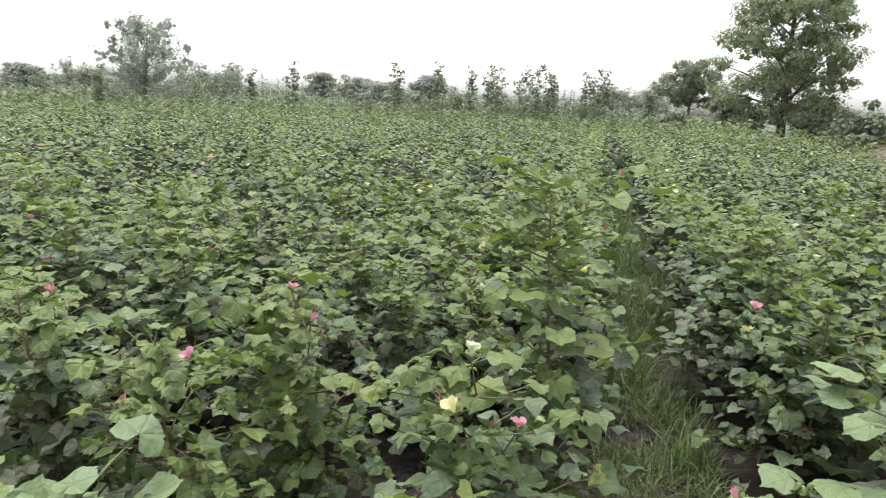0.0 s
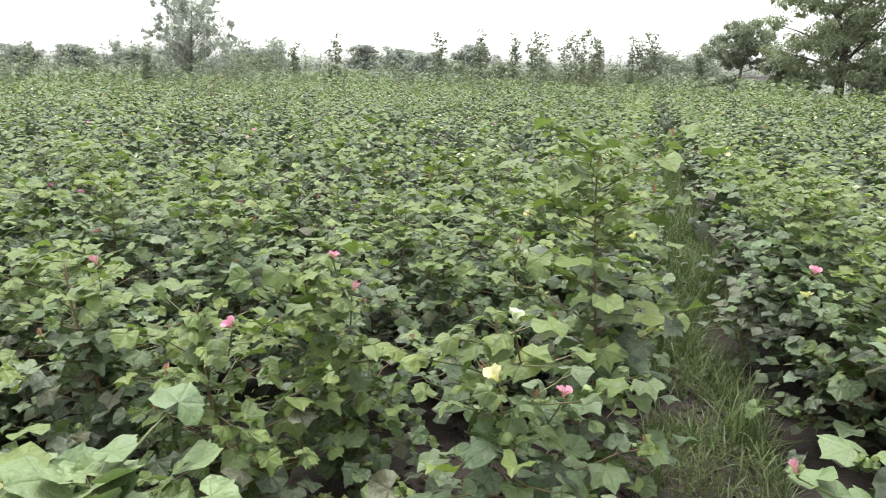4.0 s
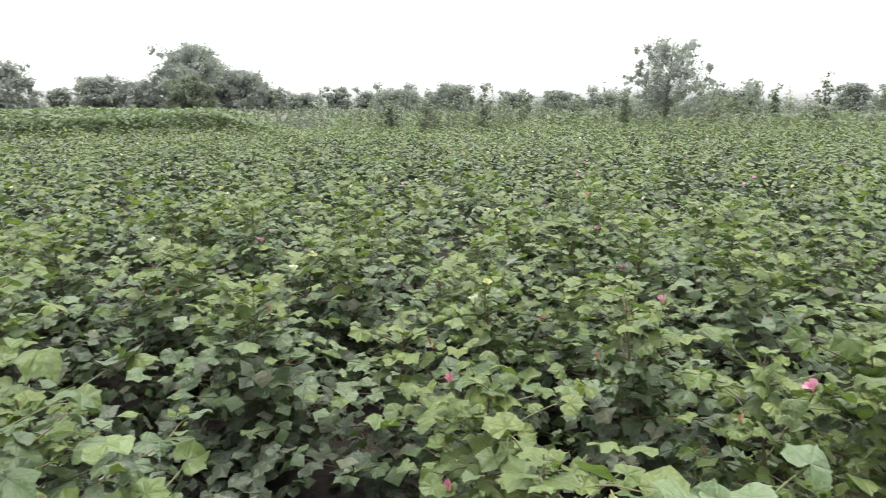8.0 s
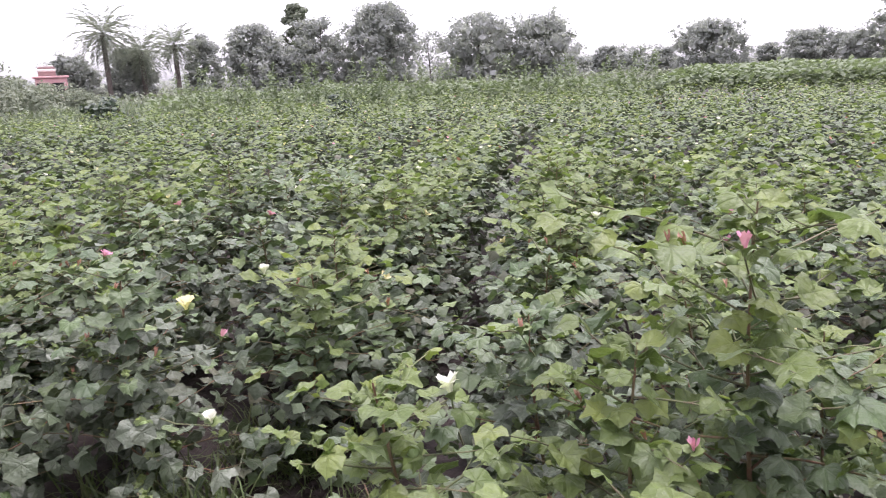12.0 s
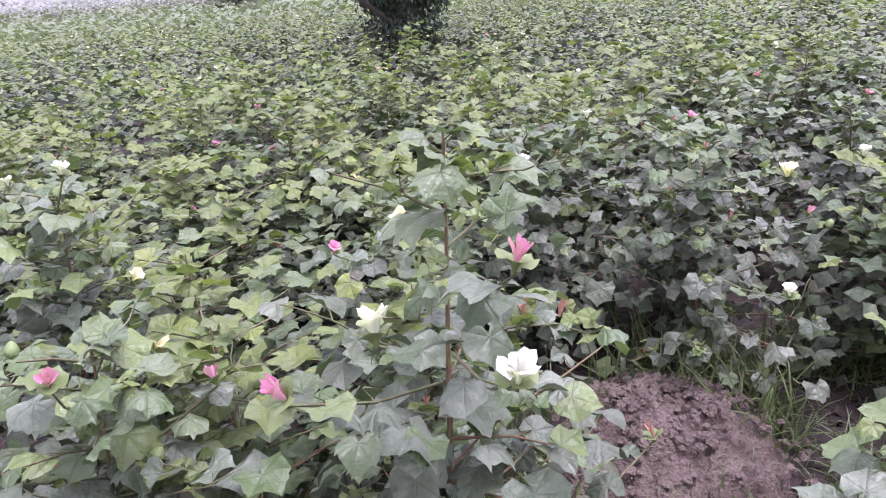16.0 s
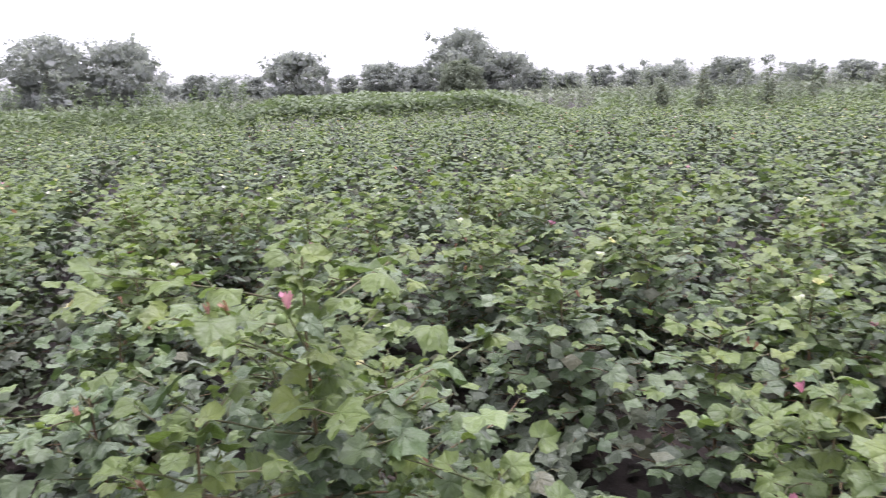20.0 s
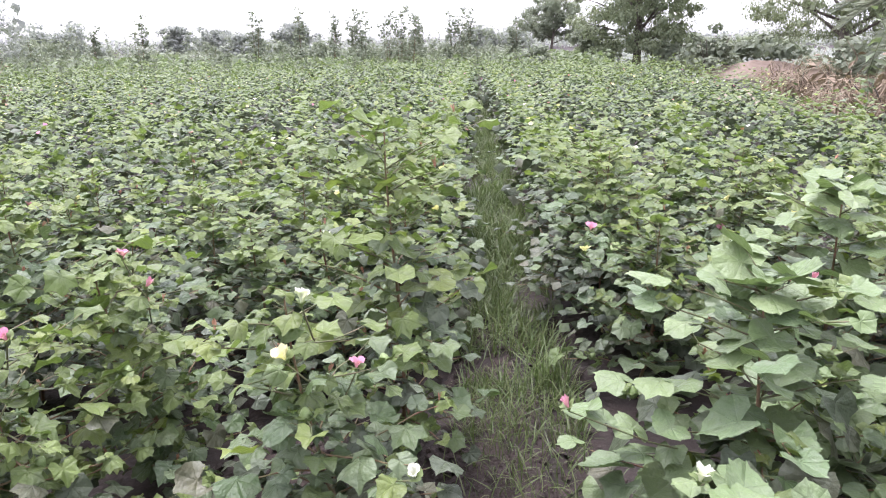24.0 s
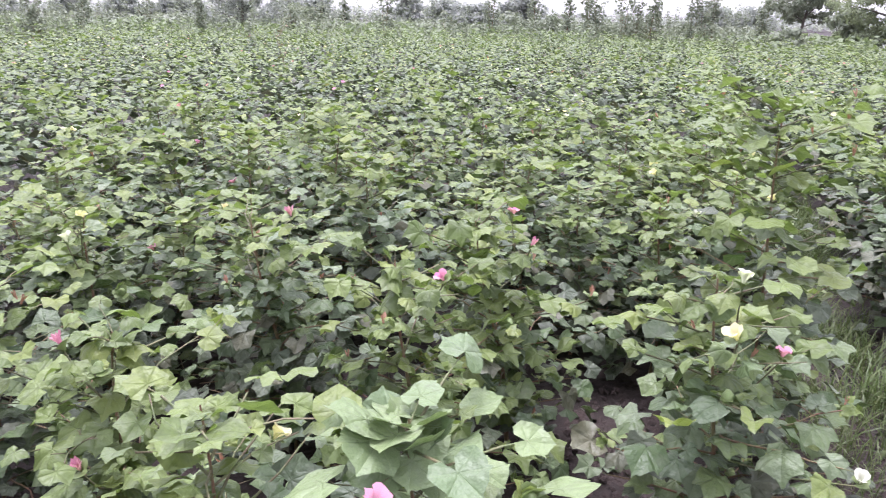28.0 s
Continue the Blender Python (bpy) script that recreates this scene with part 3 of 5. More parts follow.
mound("earth_mound", -1.78, -1.44, 0.52, 0.38, 0.21, 35, MOUND, "small rough heap of wet greyish brown silt beside the cotton", "earth mound", 3, 80, 0.26)


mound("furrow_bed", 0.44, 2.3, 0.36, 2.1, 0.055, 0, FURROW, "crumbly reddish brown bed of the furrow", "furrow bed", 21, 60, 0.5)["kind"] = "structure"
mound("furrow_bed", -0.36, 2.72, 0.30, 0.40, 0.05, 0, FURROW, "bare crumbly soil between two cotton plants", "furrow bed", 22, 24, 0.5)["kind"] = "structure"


crumbs = np.random.default_rng(17)
n = 900
q = np.column_stack([crumbs.normal(-1.78, 0.20, n), crumbs.normal(-1.44, 0.20, n), np.zeros(n)])
up = np.clip(1 - ((q[:, 0] + 1.78) ** 2 + (q[:, 1] + 1.44) ** 2) / 0.20, 0, 1) ** 0.8
q[:, 2] = 0.20 * up
CLOD = (np.array([(1, 0, 0.2), (-0.2, 0.9, 0.1), (-0.9, -0.1, 0.2), (0, -0.8, 0.0), (0.05, 0.1, 0.8)], np.float32), np.array([(0, 1, 4), (1, 2, 4), (2, 3, 4), (3, 0, 4)]), np.zeros((5, 2)))
v, f, u = spread(CLOD, q, blades(crumbs.uniform(0, 360, n), crumbs.normal(0, 15, n), crumbs.normal(0, 15, n)), crumbs.uniform(0.1, 1.0, n) ** 3 * 0.022 + 0.004)
n = 1500
q2 = np.concatenate([np.column_stack([crumbs.normal(0.42, 0.22, n), crumbs.uniform(1.1, 4.2, n), np.full(n, 0.012)]), np.column_stack([crumbs.normal(-0.36, 0.16, 260), crumbs.normal(2.7, 0.2, 260), np.full(260, 0.012)]),
                     np.column_stack([crumbs.uniform(-2.6, -1.2, 300), crumbs.normal(-1.0, 0.2, 300), np.full(300, 0.012)])])
v2, f2, u2 = spread(CLOD, q2, blades(crumbs.uniform(0, 360, len(q2)), crumbs.normal(0, 20, len(q2)), crumbs.normal(0, 20, len(q2))), crumbs.uniform(0.006, 0.03, len(q2)) ** 1.0)
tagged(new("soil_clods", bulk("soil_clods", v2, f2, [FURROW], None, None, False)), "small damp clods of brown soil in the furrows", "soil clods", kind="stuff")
tagged(new("soil_crumbs", bulk("soil_crumbs", v, f, [MOUND], None, None, False)), "loose crumbs of silt scattered on the mound", "soil crumbs", kind="stuff")


# ---- where cotton grows ----
def furrow_line(y):
    """The middle of the straight furrow that runs away through the crop."""
    return 0.48 + 0.024 * (y - 2.7)


def free_ground(x, y):
    """Furrows, the heap, the standing place and the edges of the field are bare."""
    far = math.hypot(x, y)
    az = math.degrees(math.atan2(-x, y))
    if not (-42 < az < 180) and far > 3.0:
        return True
    if x > 4.2 + 0.12 * y:
        return True
    reach = 28 if az < 45 else 24 if az < 75 else 22.5 if az < 105 else 21
    if far > reach + 1.5 * noise.noise((az * 0.15, 0, 5)):
        return True
    if abs(x - furrow_line(y)) < 0.62 - 0.014 * y and 0.6 < y < 22:
        return True
    if (-1.58 < y < -0.50 and -2.7 < x < -1.3) or (abs(y + 0.74) < 0.41 and -12 < x <= -2.2):
        return True
    if -3.6 < x < -1.70 and abs(y - (1.00 - (x + 2.7) * 0.28)) < 0.28:
        return True
    if math.hypot(x + 1.75, y + 1.45) < 0.55 or math.hypot(x + 1.15, y + 0.85) < 0.48 or math.hypot(x + 0.36, y - 2.75) < 0.30 or math.hypot(x + 0.5, y - 1.72) < 0.22 or math.hypot(x + 0.55, y - 0.5) < 0.32:
        return True
    a, b = Vector((0.26, 0.40)), Vector((-0.27, -0.30))
    k = max(0.0, min(1.0, (Vector((x, y)) - a).dot(b - a) / (b - a).length_squared))
    return (Vector((x, y)) - a.lerp(b, k)).length < 0.72


SPACING = 0.53
SPOTS = []
for i in range(-58, 59):
    for j in range(-58, 59):
        x, y = (i + RNG.uniform(-0.38, 0.38)) * SPACING, (j + RNG.uniform(-0.38, 0.38)) * SPACING
        if not free_ground(x, y):
            SPOTS.append((x, y))

# the two rows that line each furrow stand close together
for k in np.arange(2.7, 9.6, 0.36):
    for side, off in ((1, 0.47), (-1, 0.48)):
        SPOTS.append((-k + RNG.uniform(-0.05, 0.05), -0.74 + side * (off - 0.010 * k) + RNG.uniform(-0.03, 0.03)))
for k in np.arange(3.6, 21.5, 0.40):
    for side in (1, -1):
        SPOTS.append((furrow_line(k) + side * (0.57 - 0.013 * k) + RNG.uniform(-0.09, 0.07), k + RNG.uniform(-0.06, 0.06)))

# ---- the cotton plants nearest to the walk, with the flowers that they bear ----
TALL = "tall leafy cotton plant with a reddish stem above its neighbours"
BUSHY = "bushy green cotton plant with pink and white flowers"
DARK = "dark green cotton plant beside the bare furrow"
NEAR = [
    # seed, x, y, height, reach, label, step, leaf, fixed flowers
    (1, -0.74, -1.20, 1.27, 0.34, "tall cotton plant with large white and pink flowers", 0.026, 0.060,
     [("pink", -0.66, -0.98, 1.14, 1.05), ("white", -0.48, -1.03, 1.09, 1.0), ("white", -0.56, -0.88, 1.06, 1.0), ("pink", -0.40, -1.13, 1.00, 1.1), ("wilted", -1.36, -1.24, 0.40, 1.2)]),
    (2, -1.76, 0.22, 1.24, 0.56, TALL, 0.020, 0.056, [("pink", -1.68, 0.13, 1.16, 1.15)]),
    (3, -1.62, -0.42, 0.92, 0.40, BUSHY, 0.0235, 0.053, [("white", -1.57, -0.45, 0.88, 1.2)]),
    (4, -0.59, 1.23, 0.89, 0.30, "young cotton plant with broad pale leaves", 0.026, 0.076, [("pink", -0.68, 1.10, 0.79, 1.2)]),
    (5, -0.08, 2.02, 0.95, 0.36, BUSHY, 0.0225, 0.058,
     [("white", -0.10, 2.00, 0.92, 1.0), ("cream", -0.11, 1.85, 0.84, 1.0), ("pink", 0.02, 2.04, 0.73, 0.9), ("white", 0.18, 1.81, 0.56, 0.8)]),
    (6, 1.02, 2.02, 0.94, 0.44, "vigorous cotton plant with broad pale green leaves", 0.023, 0.078, [("pink", 0.58, 2.10, 0.58, 1.0), ("white", 0.80, 1.70, 0.62, 1.0)]),
    (7, 0.05, 2.66, 1.30, 0.33, TALL, 0.023, 0.060, []),
    (8, -0.74, 2.52, 0.88, 0.38, BUSHY, 0.0225, 0.057, [("pink", -0.77, 2.50, 0.89, 1.0), ("pink", -0.70, 2.48, 0.80, 0.95), ("wilted", -0.49, 2.46, 0.66, 1.1)]),
    (9, -0.92, 2.02, 0.86, 0.36, BUSHY, 0.0225, 0.057, [("pink", -0.85, 2.00, 0.83, 0.9)]),
    (10, -1.45, 2.22, 0.90, 0.38, BUSHY, 0.0225, 0.057, [("pink", -1.42, 2.20, 0.90, 1.0), ("wilted", -1.69, 2.23, 0.62, 1.0)]),
    (11, -1.46, 1.40, 0.80, 0.40, BUSHY, 0.0225, 0.058, [("pink", -1.52, 1.36, 0.81, 1.0), ("pink", -1.46, 1.30, 0.55, 1.0)]),
    (12, -2.26, 2.20, 0.80, 0.36, BUSHY, 0.0225, 0.056, [("white", -2.29, 2.16, 0.72, 1.0), ("cream", -2.24, 2.18, 0.80, 1.0)]),
    (13, -2.64, 0.36, 0.84, 0.36, BUSHY, 0.0225, 0.057, [("white", -2.47, 0.57, 0.79, 1.0)]),
    (14, -2.20, -0.24, 0.84, 0.40, BUSHY, 0.0225, 0.056, [("wilted", -2.16, -0.35, 0.80, 1.1)]),
    (15, -2.24, -1.64, 0.92, 0.40, DARK, 0.0225, 0.054, [("cream", -2.03, -1.30, 0.89, 1.15), ("white", -1.95, -1.22, 0.58, 1.0), ("pink", -2.3, -1.35, 0.70, 0.9)]),
    (16, -2.80, -0.30, 0.84, 0.36, DARK, 0.0225, 0.054, [("wilted", -2.72, -0.89, 0.68, 1.1)]),
    (17, 1.08, 3.30, 0.80, 0.40, BUSHY, 0.0225, 0.057, [("pink", 0.83, 3.22, 0.78, 1.0), ("cream", 0.80, 3.15, 0.70, 0.9)]),
    (18, -0.25, 3.25, 0.84, 0.30, BUSHY, 0.0225, 0.056, [("white", -0.19, 2.82, 0.86, 0.8)]),
    (19, -0.40, -2.50, 1.02, 0.40, BUSHY, 0.0225, 0.058, [("white", -0.46, -2.45, 1.05, 1.0)]),
    (20, -0.25, -1.70, 0.92, 0.40, BUSHY, 0.0225, 0.060, [("pink", -0.20, -1.52, 0.94, 1.1), ("pink", -0.48, -1.62, 0.78, 1.0)]),
    (21, -1.25, -2.05, 0.88, 0.38, BUSHY, 0.0225, 0.057, [("cream", -1.15, -1.92, 0.86, 1.0), ("pink", -0.98, -2.0, 0.80, 0.9)]),
    (22, -2.30, -2.25, 0.90, 0.38, DARK, 0.0225, 0.056, [("white", -2.26, -2.20, 0.92, 0.9)]),
    (23, -1.60, -0.70, 0.46, 0.12, "low young cotton plant with broad pale leaves by the mound", 0.05, 0.095, []),
    (24, -1.24, 0.72, 0.72, 0.34, "bushy cotton plant with pale upper leaves", 0.0235, 0.053, [("pink", -1.3, 0.8, 0.62, 1.0)]),
    (25, 0.05, 1.48, 0.44, 0.22, "low young cotton plant at the edge of the furrow", 0.05, 0.064, []),
    (27, 1.52, 2.72, 1.04, 0.42, "vigorous cotton plant with broad pale green leaves", 0.023, 0.078, [("pink", 1.42, 2.55, 0.78, 0.9)]),
    (28, 0.90, 1.44, 0.62, 0.34, "low cotton plant with broad pale leaves", 0.022, 0.078, [("white", 0.86, 1.42, 0.50, 1.0)]),
    (29, 1.62, 1.95, 0.84, 0.38, "cotton plant with broad pale green leaves", 0.023, 0.074, []),
    (30, 2.10, 2.55, 0.94, 0.40, "cotton plant with broad pale green leaves", 0.023, 0.070, [("pink", 1.95, 2.5, 0.82, 0.9)]),
    (31, -1.58, -0.06, 0.98, 0.38, BUSHY, 0.027, 0.056, [("pink", -1.50, 0.02, 0.82, 0.8)]),
    (32, -1.46, 0.46, 0.84, 0.34, BUSHY, 0.027, 0.056, []),
    (26, -1.02, -0.52, 0.62, 0.26, "low cotton plant with pale green leaves", 0.035, 0.052, []),
]
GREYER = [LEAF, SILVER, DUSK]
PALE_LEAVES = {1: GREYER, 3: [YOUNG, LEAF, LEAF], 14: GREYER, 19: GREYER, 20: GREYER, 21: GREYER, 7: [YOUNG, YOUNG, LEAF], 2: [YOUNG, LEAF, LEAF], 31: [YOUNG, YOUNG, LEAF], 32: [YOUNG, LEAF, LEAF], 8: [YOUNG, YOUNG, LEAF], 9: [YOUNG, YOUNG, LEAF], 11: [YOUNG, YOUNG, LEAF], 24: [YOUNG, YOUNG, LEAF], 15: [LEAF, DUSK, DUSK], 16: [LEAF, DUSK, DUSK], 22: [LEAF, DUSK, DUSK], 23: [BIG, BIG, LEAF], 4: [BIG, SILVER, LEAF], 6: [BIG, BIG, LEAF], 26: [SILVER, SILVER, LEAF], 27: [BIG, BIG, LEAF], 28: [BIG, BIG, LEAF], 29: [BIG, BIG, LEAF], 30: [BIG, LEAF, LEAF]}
for seed, x, y, h, reach, label, step, leaf, fixed in NEAR:
    leaf = leaf * 0.92 if leaf < 0.07 else leaf
    near_plant(seed, x, y, h, reach, label, step, leaf, fixed, PALE_LEAVES.get(seed), lean=0.06 if seed > 2 else 0.03, taper={7: 0.25, 2: 0.55, 1: 0.6}.get(seed, 0.72), top=1.15 if seed == 4 else 1.35 if seed in (6, 26, 27, 28, 29, 30) else 1.0, airy={1: 2.2, 2: 1.5, 7: 1.2}.get(seed, 1.0), droop={15: 38, 16: 25, 22: 20, 1: 8, 6: 7, 27: 7, 28: 7, 29: 7, 30: 7}.get(seed, 0.0), tips=15 if seed == 4 else 9 if seed in (2, 6, 8, 10, 27) else 6)
TAKEN = [(n[1], n[2]) for n in NEAR]

# ---- the cotton some metres off ----
MIX = [("white", "wilted", "boll"), ("pink", "boll", "wilted"), ("boll", "wilted", "wilted"), ("cream", "wilted"), ("pink", "white", "boll"), ("wilted", "boll"), ("wilted", "cream", "boll"), ("boll", "pink")]
TEMPLATES = [mid_plant(100 + k, (0.84, 0.92, 0.74, 0.86, 0.98, 0.80, 0.90, 0.77)[k], 0.38 + 0.02 * (k % 3), MIX[k]) for k in range(8)]
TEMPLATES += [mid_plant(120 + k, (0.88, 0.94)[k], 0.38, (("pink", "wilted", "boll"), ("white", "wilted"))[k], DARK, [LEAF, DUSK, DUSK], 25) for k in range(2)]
used, rest = [False] * 10, []
for x, y in SPOTS:
    far = math.hypot(x, y)
    if any(math.hypot(x - a, y - b) < (0.55 if a > 0.9 and b < 2.8 else 0.34) for a, b in TAKEN):
        continue
    if far > 5.6:
        rest.append((x, y))
        continue
    k = int(RNG.integers(8, 10)) if -2.5 < y < -1.5 and x < -1.8 else int(RNG.integers(8))
    m = pose(x, y, 0, 0, 0, RNG.uniform(0, 360))
    if used[k]:
        copy_thing(TEMPLATES[k], m)
    else:
        TEMPLATES[k].matrix_basis, used[k] = m, True

# ---- the rest of the field, leaf by leaf in one mesh a stretch ----
PATTERN = []
for k in range(6):
    leaves = grow(np.random.default_rng(300 + k), 0.86, 0.34, 0.023, 0.051, taper=0.80)[2]
    PATTERN.append(leaves[leaves[:, 2] > 0.34])


def field_stretch(name, spots, shapes, share, size, label):
    lots = []
    spots = np.array(spots)
    kind = RNG.integers(len(PATTERN), size=len(spots))
    for k, leaves in enumerate(PATTERN):
        mine = spots[kind == k]
        if not len(mine):
            continue
        n = max(8, int(len(leaves) * share))
        picks = np.stack([RNG.permutation(len(leaves))[:n] for _ in mine])
        sub = leaves[picks].reshape(-1, 8)
        turn = np.repeat(RNG.uniform(0, 360, len(mine)), n)
        tall = np.repeat(RNG.uniform(0.74, 1.18, len(mine)), n)
        c, s = np.cos(np.radians(turn)), np.sin(np.radians(turn))
        out = sub.copy()
        out[:, 0] = np.repeat(mine[:, 0], n) + c * sub[:, 0] - s * sub[:, 1]
        out[:, 1] = np.repeat(mine[:, 1], n) + s * sub[:, 0] + c * sub[:, 1]
        out[:, 2] = sub[:, 2] * tall
        out[:, 3] += turn
        lots += leaf_lots(out, shapes, size)
    # steep low leaves added in the shade-darkened tone, so gaps look deep
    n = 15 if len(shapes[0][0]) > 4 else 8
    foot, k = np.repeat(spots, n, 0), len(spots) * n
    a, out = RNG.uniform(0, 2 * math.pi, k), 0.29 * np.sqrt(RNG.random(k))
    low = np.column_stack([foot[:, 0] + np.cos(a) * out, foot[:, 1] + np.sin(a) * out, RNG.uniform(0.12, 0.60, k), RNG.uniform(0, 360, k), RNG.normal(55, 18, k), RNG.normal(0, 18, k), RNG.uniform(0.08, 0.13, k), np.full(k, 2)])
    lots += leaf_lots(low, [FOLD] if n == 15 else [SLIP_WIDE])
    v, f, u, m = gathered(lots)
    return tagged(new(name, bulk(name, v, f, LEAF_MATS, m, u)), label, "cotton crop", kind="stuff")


ring = lambda a, b: [s for s in rest if a <= math.hypot(*s) < b]
field_stretch("cotton_field", ring(5.6, 8), MID_LEAVES, 0.70, 1.05, "dense green cotton crop across the field")
field_stretch("cotton_field", ring(8, 17), [FOLD], 0.55, 1.15, "dense green cotton crop further across the field")
field_stretch("cotton_field", ring(17, 32), [SLIP_WIDE], 0.50, 1.3, "distant even green cotton crop at the field's far side")


def dots(name, spots, mats, share, size, label):
    """Far flowers, each a small five-sided cup."""
    a = np.arange(5) / 5 * 2 * math.pi
    cup = (np.concatenate([[(0, 0, 0)], np.stack([np.cos(a), np.sin(a), 0.5 + 0.15 * np.cos(3 * a)], -1)]).astype(np.float32),
           np.array([(0, 1 + i, 1 + (i + 1) % 5) for i in range(5)]), np.zeros((6, 2)))
    lots = []
    for i, _ in enumerate(mats):
        k = RNG.random(len(spots)) < share[i]
        p = np.array(spots)[k]
        q = np.column_stack([p + RNG.normal(0, 0.15, p.shape), RNG.uniform(0.70, 0.90, len(p))])
        lots.append((*spread(cup, q, blades(RNG.uniform(0, 360, len(p)), RNG.normal(10, 25, len(p)), RNG.normal(0, 25, len(p))), RNG.uniform(0.7, 1.1, len(p)) * size), i))
    v, f, u, m = gathered(lots)
    tagged(new(name, bulk(name, v, f, mats, m)), label, "cotton flowers", kind="stuff")


dots("cotton_flowers", ring(5.6, 18), [WHITE, CREAM, PINK, ROSE], (0.20, 0.20, 0.05, 0.10), 0.021, "scattered white, cream and pink flowers over the crop")


# ---- low dark leaves added to paint shade into the gaps between rows ----
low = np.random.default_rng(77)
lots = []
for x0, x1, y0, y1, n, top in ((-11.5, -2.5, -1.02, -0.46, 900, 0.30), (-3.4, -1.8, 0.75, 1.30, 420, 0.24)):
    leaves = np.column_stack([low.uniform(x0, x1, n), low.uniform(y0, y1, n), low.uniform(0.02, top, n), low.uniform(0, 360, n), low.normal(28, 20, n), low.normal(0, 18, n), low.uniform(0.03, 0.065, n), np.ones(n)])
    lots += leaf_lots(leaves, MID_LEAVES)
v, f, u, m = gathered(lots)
tagged(new("low_leaves", bulk("low_leaves", v, f, [DUSK, DUSK, DUSK], m, u)), "low cotton leaves toned dark for the shade in the furrow", "cotton leaves", kind="stuff")


# ---- grass in the furrows ----
def grass(name, boxes, mat, label):
    """Blades in oblong patches: x0, x1, y0, y1, how many, shortest, longest."""
    lots = []
    for x0, x1, y0, y1, n, a, b in boxes:
        root = np.column_stack([RNG.uniform(x0, x1, n), RNG.uniform(y0, y1, n), np.zeros(n)])
        root = root[[noise.noise((q[0] * 3.5, q[1] * 2.2, 4)) + RNG.uniform(-0.25, 0.25) > -0.12 for q in root]]
        n = len(root)
        lots.append((*spread(BLADE, root, blades(RNG.uniform(0, 360, n), -RNG.uniform(20, 85, n), RNG.normal(0, 30, n)) * np.array([0.7, 1.0, 1.0]), RNG.uniform(a, b, n)), 0))
    v, f, u, m = gathered(lots)
    return tagged(new(name, bulk(name, v, f, [mat])), label, "grass", kind="stuff")


grass("grass", [(0.26, 0.78, 2.8, 3.4, 800, 0.06, 0.20), (0.26, 0.78, 3.2, 4.3, 1900, 0.07, 0.22), (0.32, 0.84, 4.2, 7.5, 7000, 0.09, 0.26), (0.45, 0.90, 7.5, 13, 4600, 0.10, 0.26), (0.6, 1.0, 13, 21, 1600, 0.12, 0.30),
                (0.0, 0.5, 2.4, 3.3, 160, 0.08, 0.2), (0.25, 0.75, 1.5, 2.4, 260, 0.04, 0.13), (0.24, 0.78, 2.2, 3.0, 620, 0.05, 0.17),
                (-2.75, -1.95, -1.62, -1.18, 700, 0.12, 0.34), (-2.5, -1.85, -2.05, -1.62, 520, 0.12, 0.34), (-2.05, -1.25, -1.30, -0.80, 1100, 0.07, 0.22), (-2.9, -2.0, -1.30, -0.85, 700, 0.08, 0.22),
                (-1.6, -0.7, -1.9, -1.6, 260, 0.12, 0.3), (-3.6, -2.6, -1.42, -1.0, 240, 0.10, 0.26), (-1.3, -0.6, -1.75, -1.25, 420, 0.12, 0.32), (-1.15, -0.75, -0.95, -0.6, 160, 0.08, 0.2)],
      GRASS, "thin green grass in the furrow between the cotton rows")


# ---- trees, saplings and scrub beyond the field ----
def place(az, far):
    """A spot by its bearing (degrees to the left of +y) and distance."""
    a = radians(az)
    return -far * math.sin(a), far * math.cos(a)


def limbs(r, h, trunk_h, spread_, thick, count, droop=0.0):
    segs, ends = [], []
    cuts = np.linspace(0, 1, 6)
    bend = r.normal(0, 0.06 * h, 2)
    spine = lambda k: np.array([bend[0] * k * k, bend[1] * k * k, h * 0.85 * k])
    for a, b in zip(cuts, cuts[1:]):
        segs.append((spine(a), spine(b), thick * (1.15 - 0.9 * a), thick * (1.15 - 0.9 * b)))
    for i in range(count):
        k = trunk_h / h + (0.95 - trunk_h / h) * (i + 0.5) / count
        a = i * 2.4 + r.normal(0, 0.3)
        p = spine(k)
        long = spread_ * (1.1 - 0.55 * k) * r.uniform(0.7, 1.1)
        d = np.array([math.cos(a), math.sin(a), r.uniform(0.3, 0.8) - droop])
        for s in range(3):
            q = p + d * long / 3
            segs.append((p, q, thick * 0.45 * (1 - k * 0.6) * (1 - s * 0.28), thick * 0.45 * (1 - k * 0.6) * (0.72 - s * 0.28)))
            p, d = q, d + np.array([r.normal(0, 0.15), r.normal(0, 0.15), -0.08 - droop * 0.4])
        ends.append(p)
    return segs, np.array(ends)


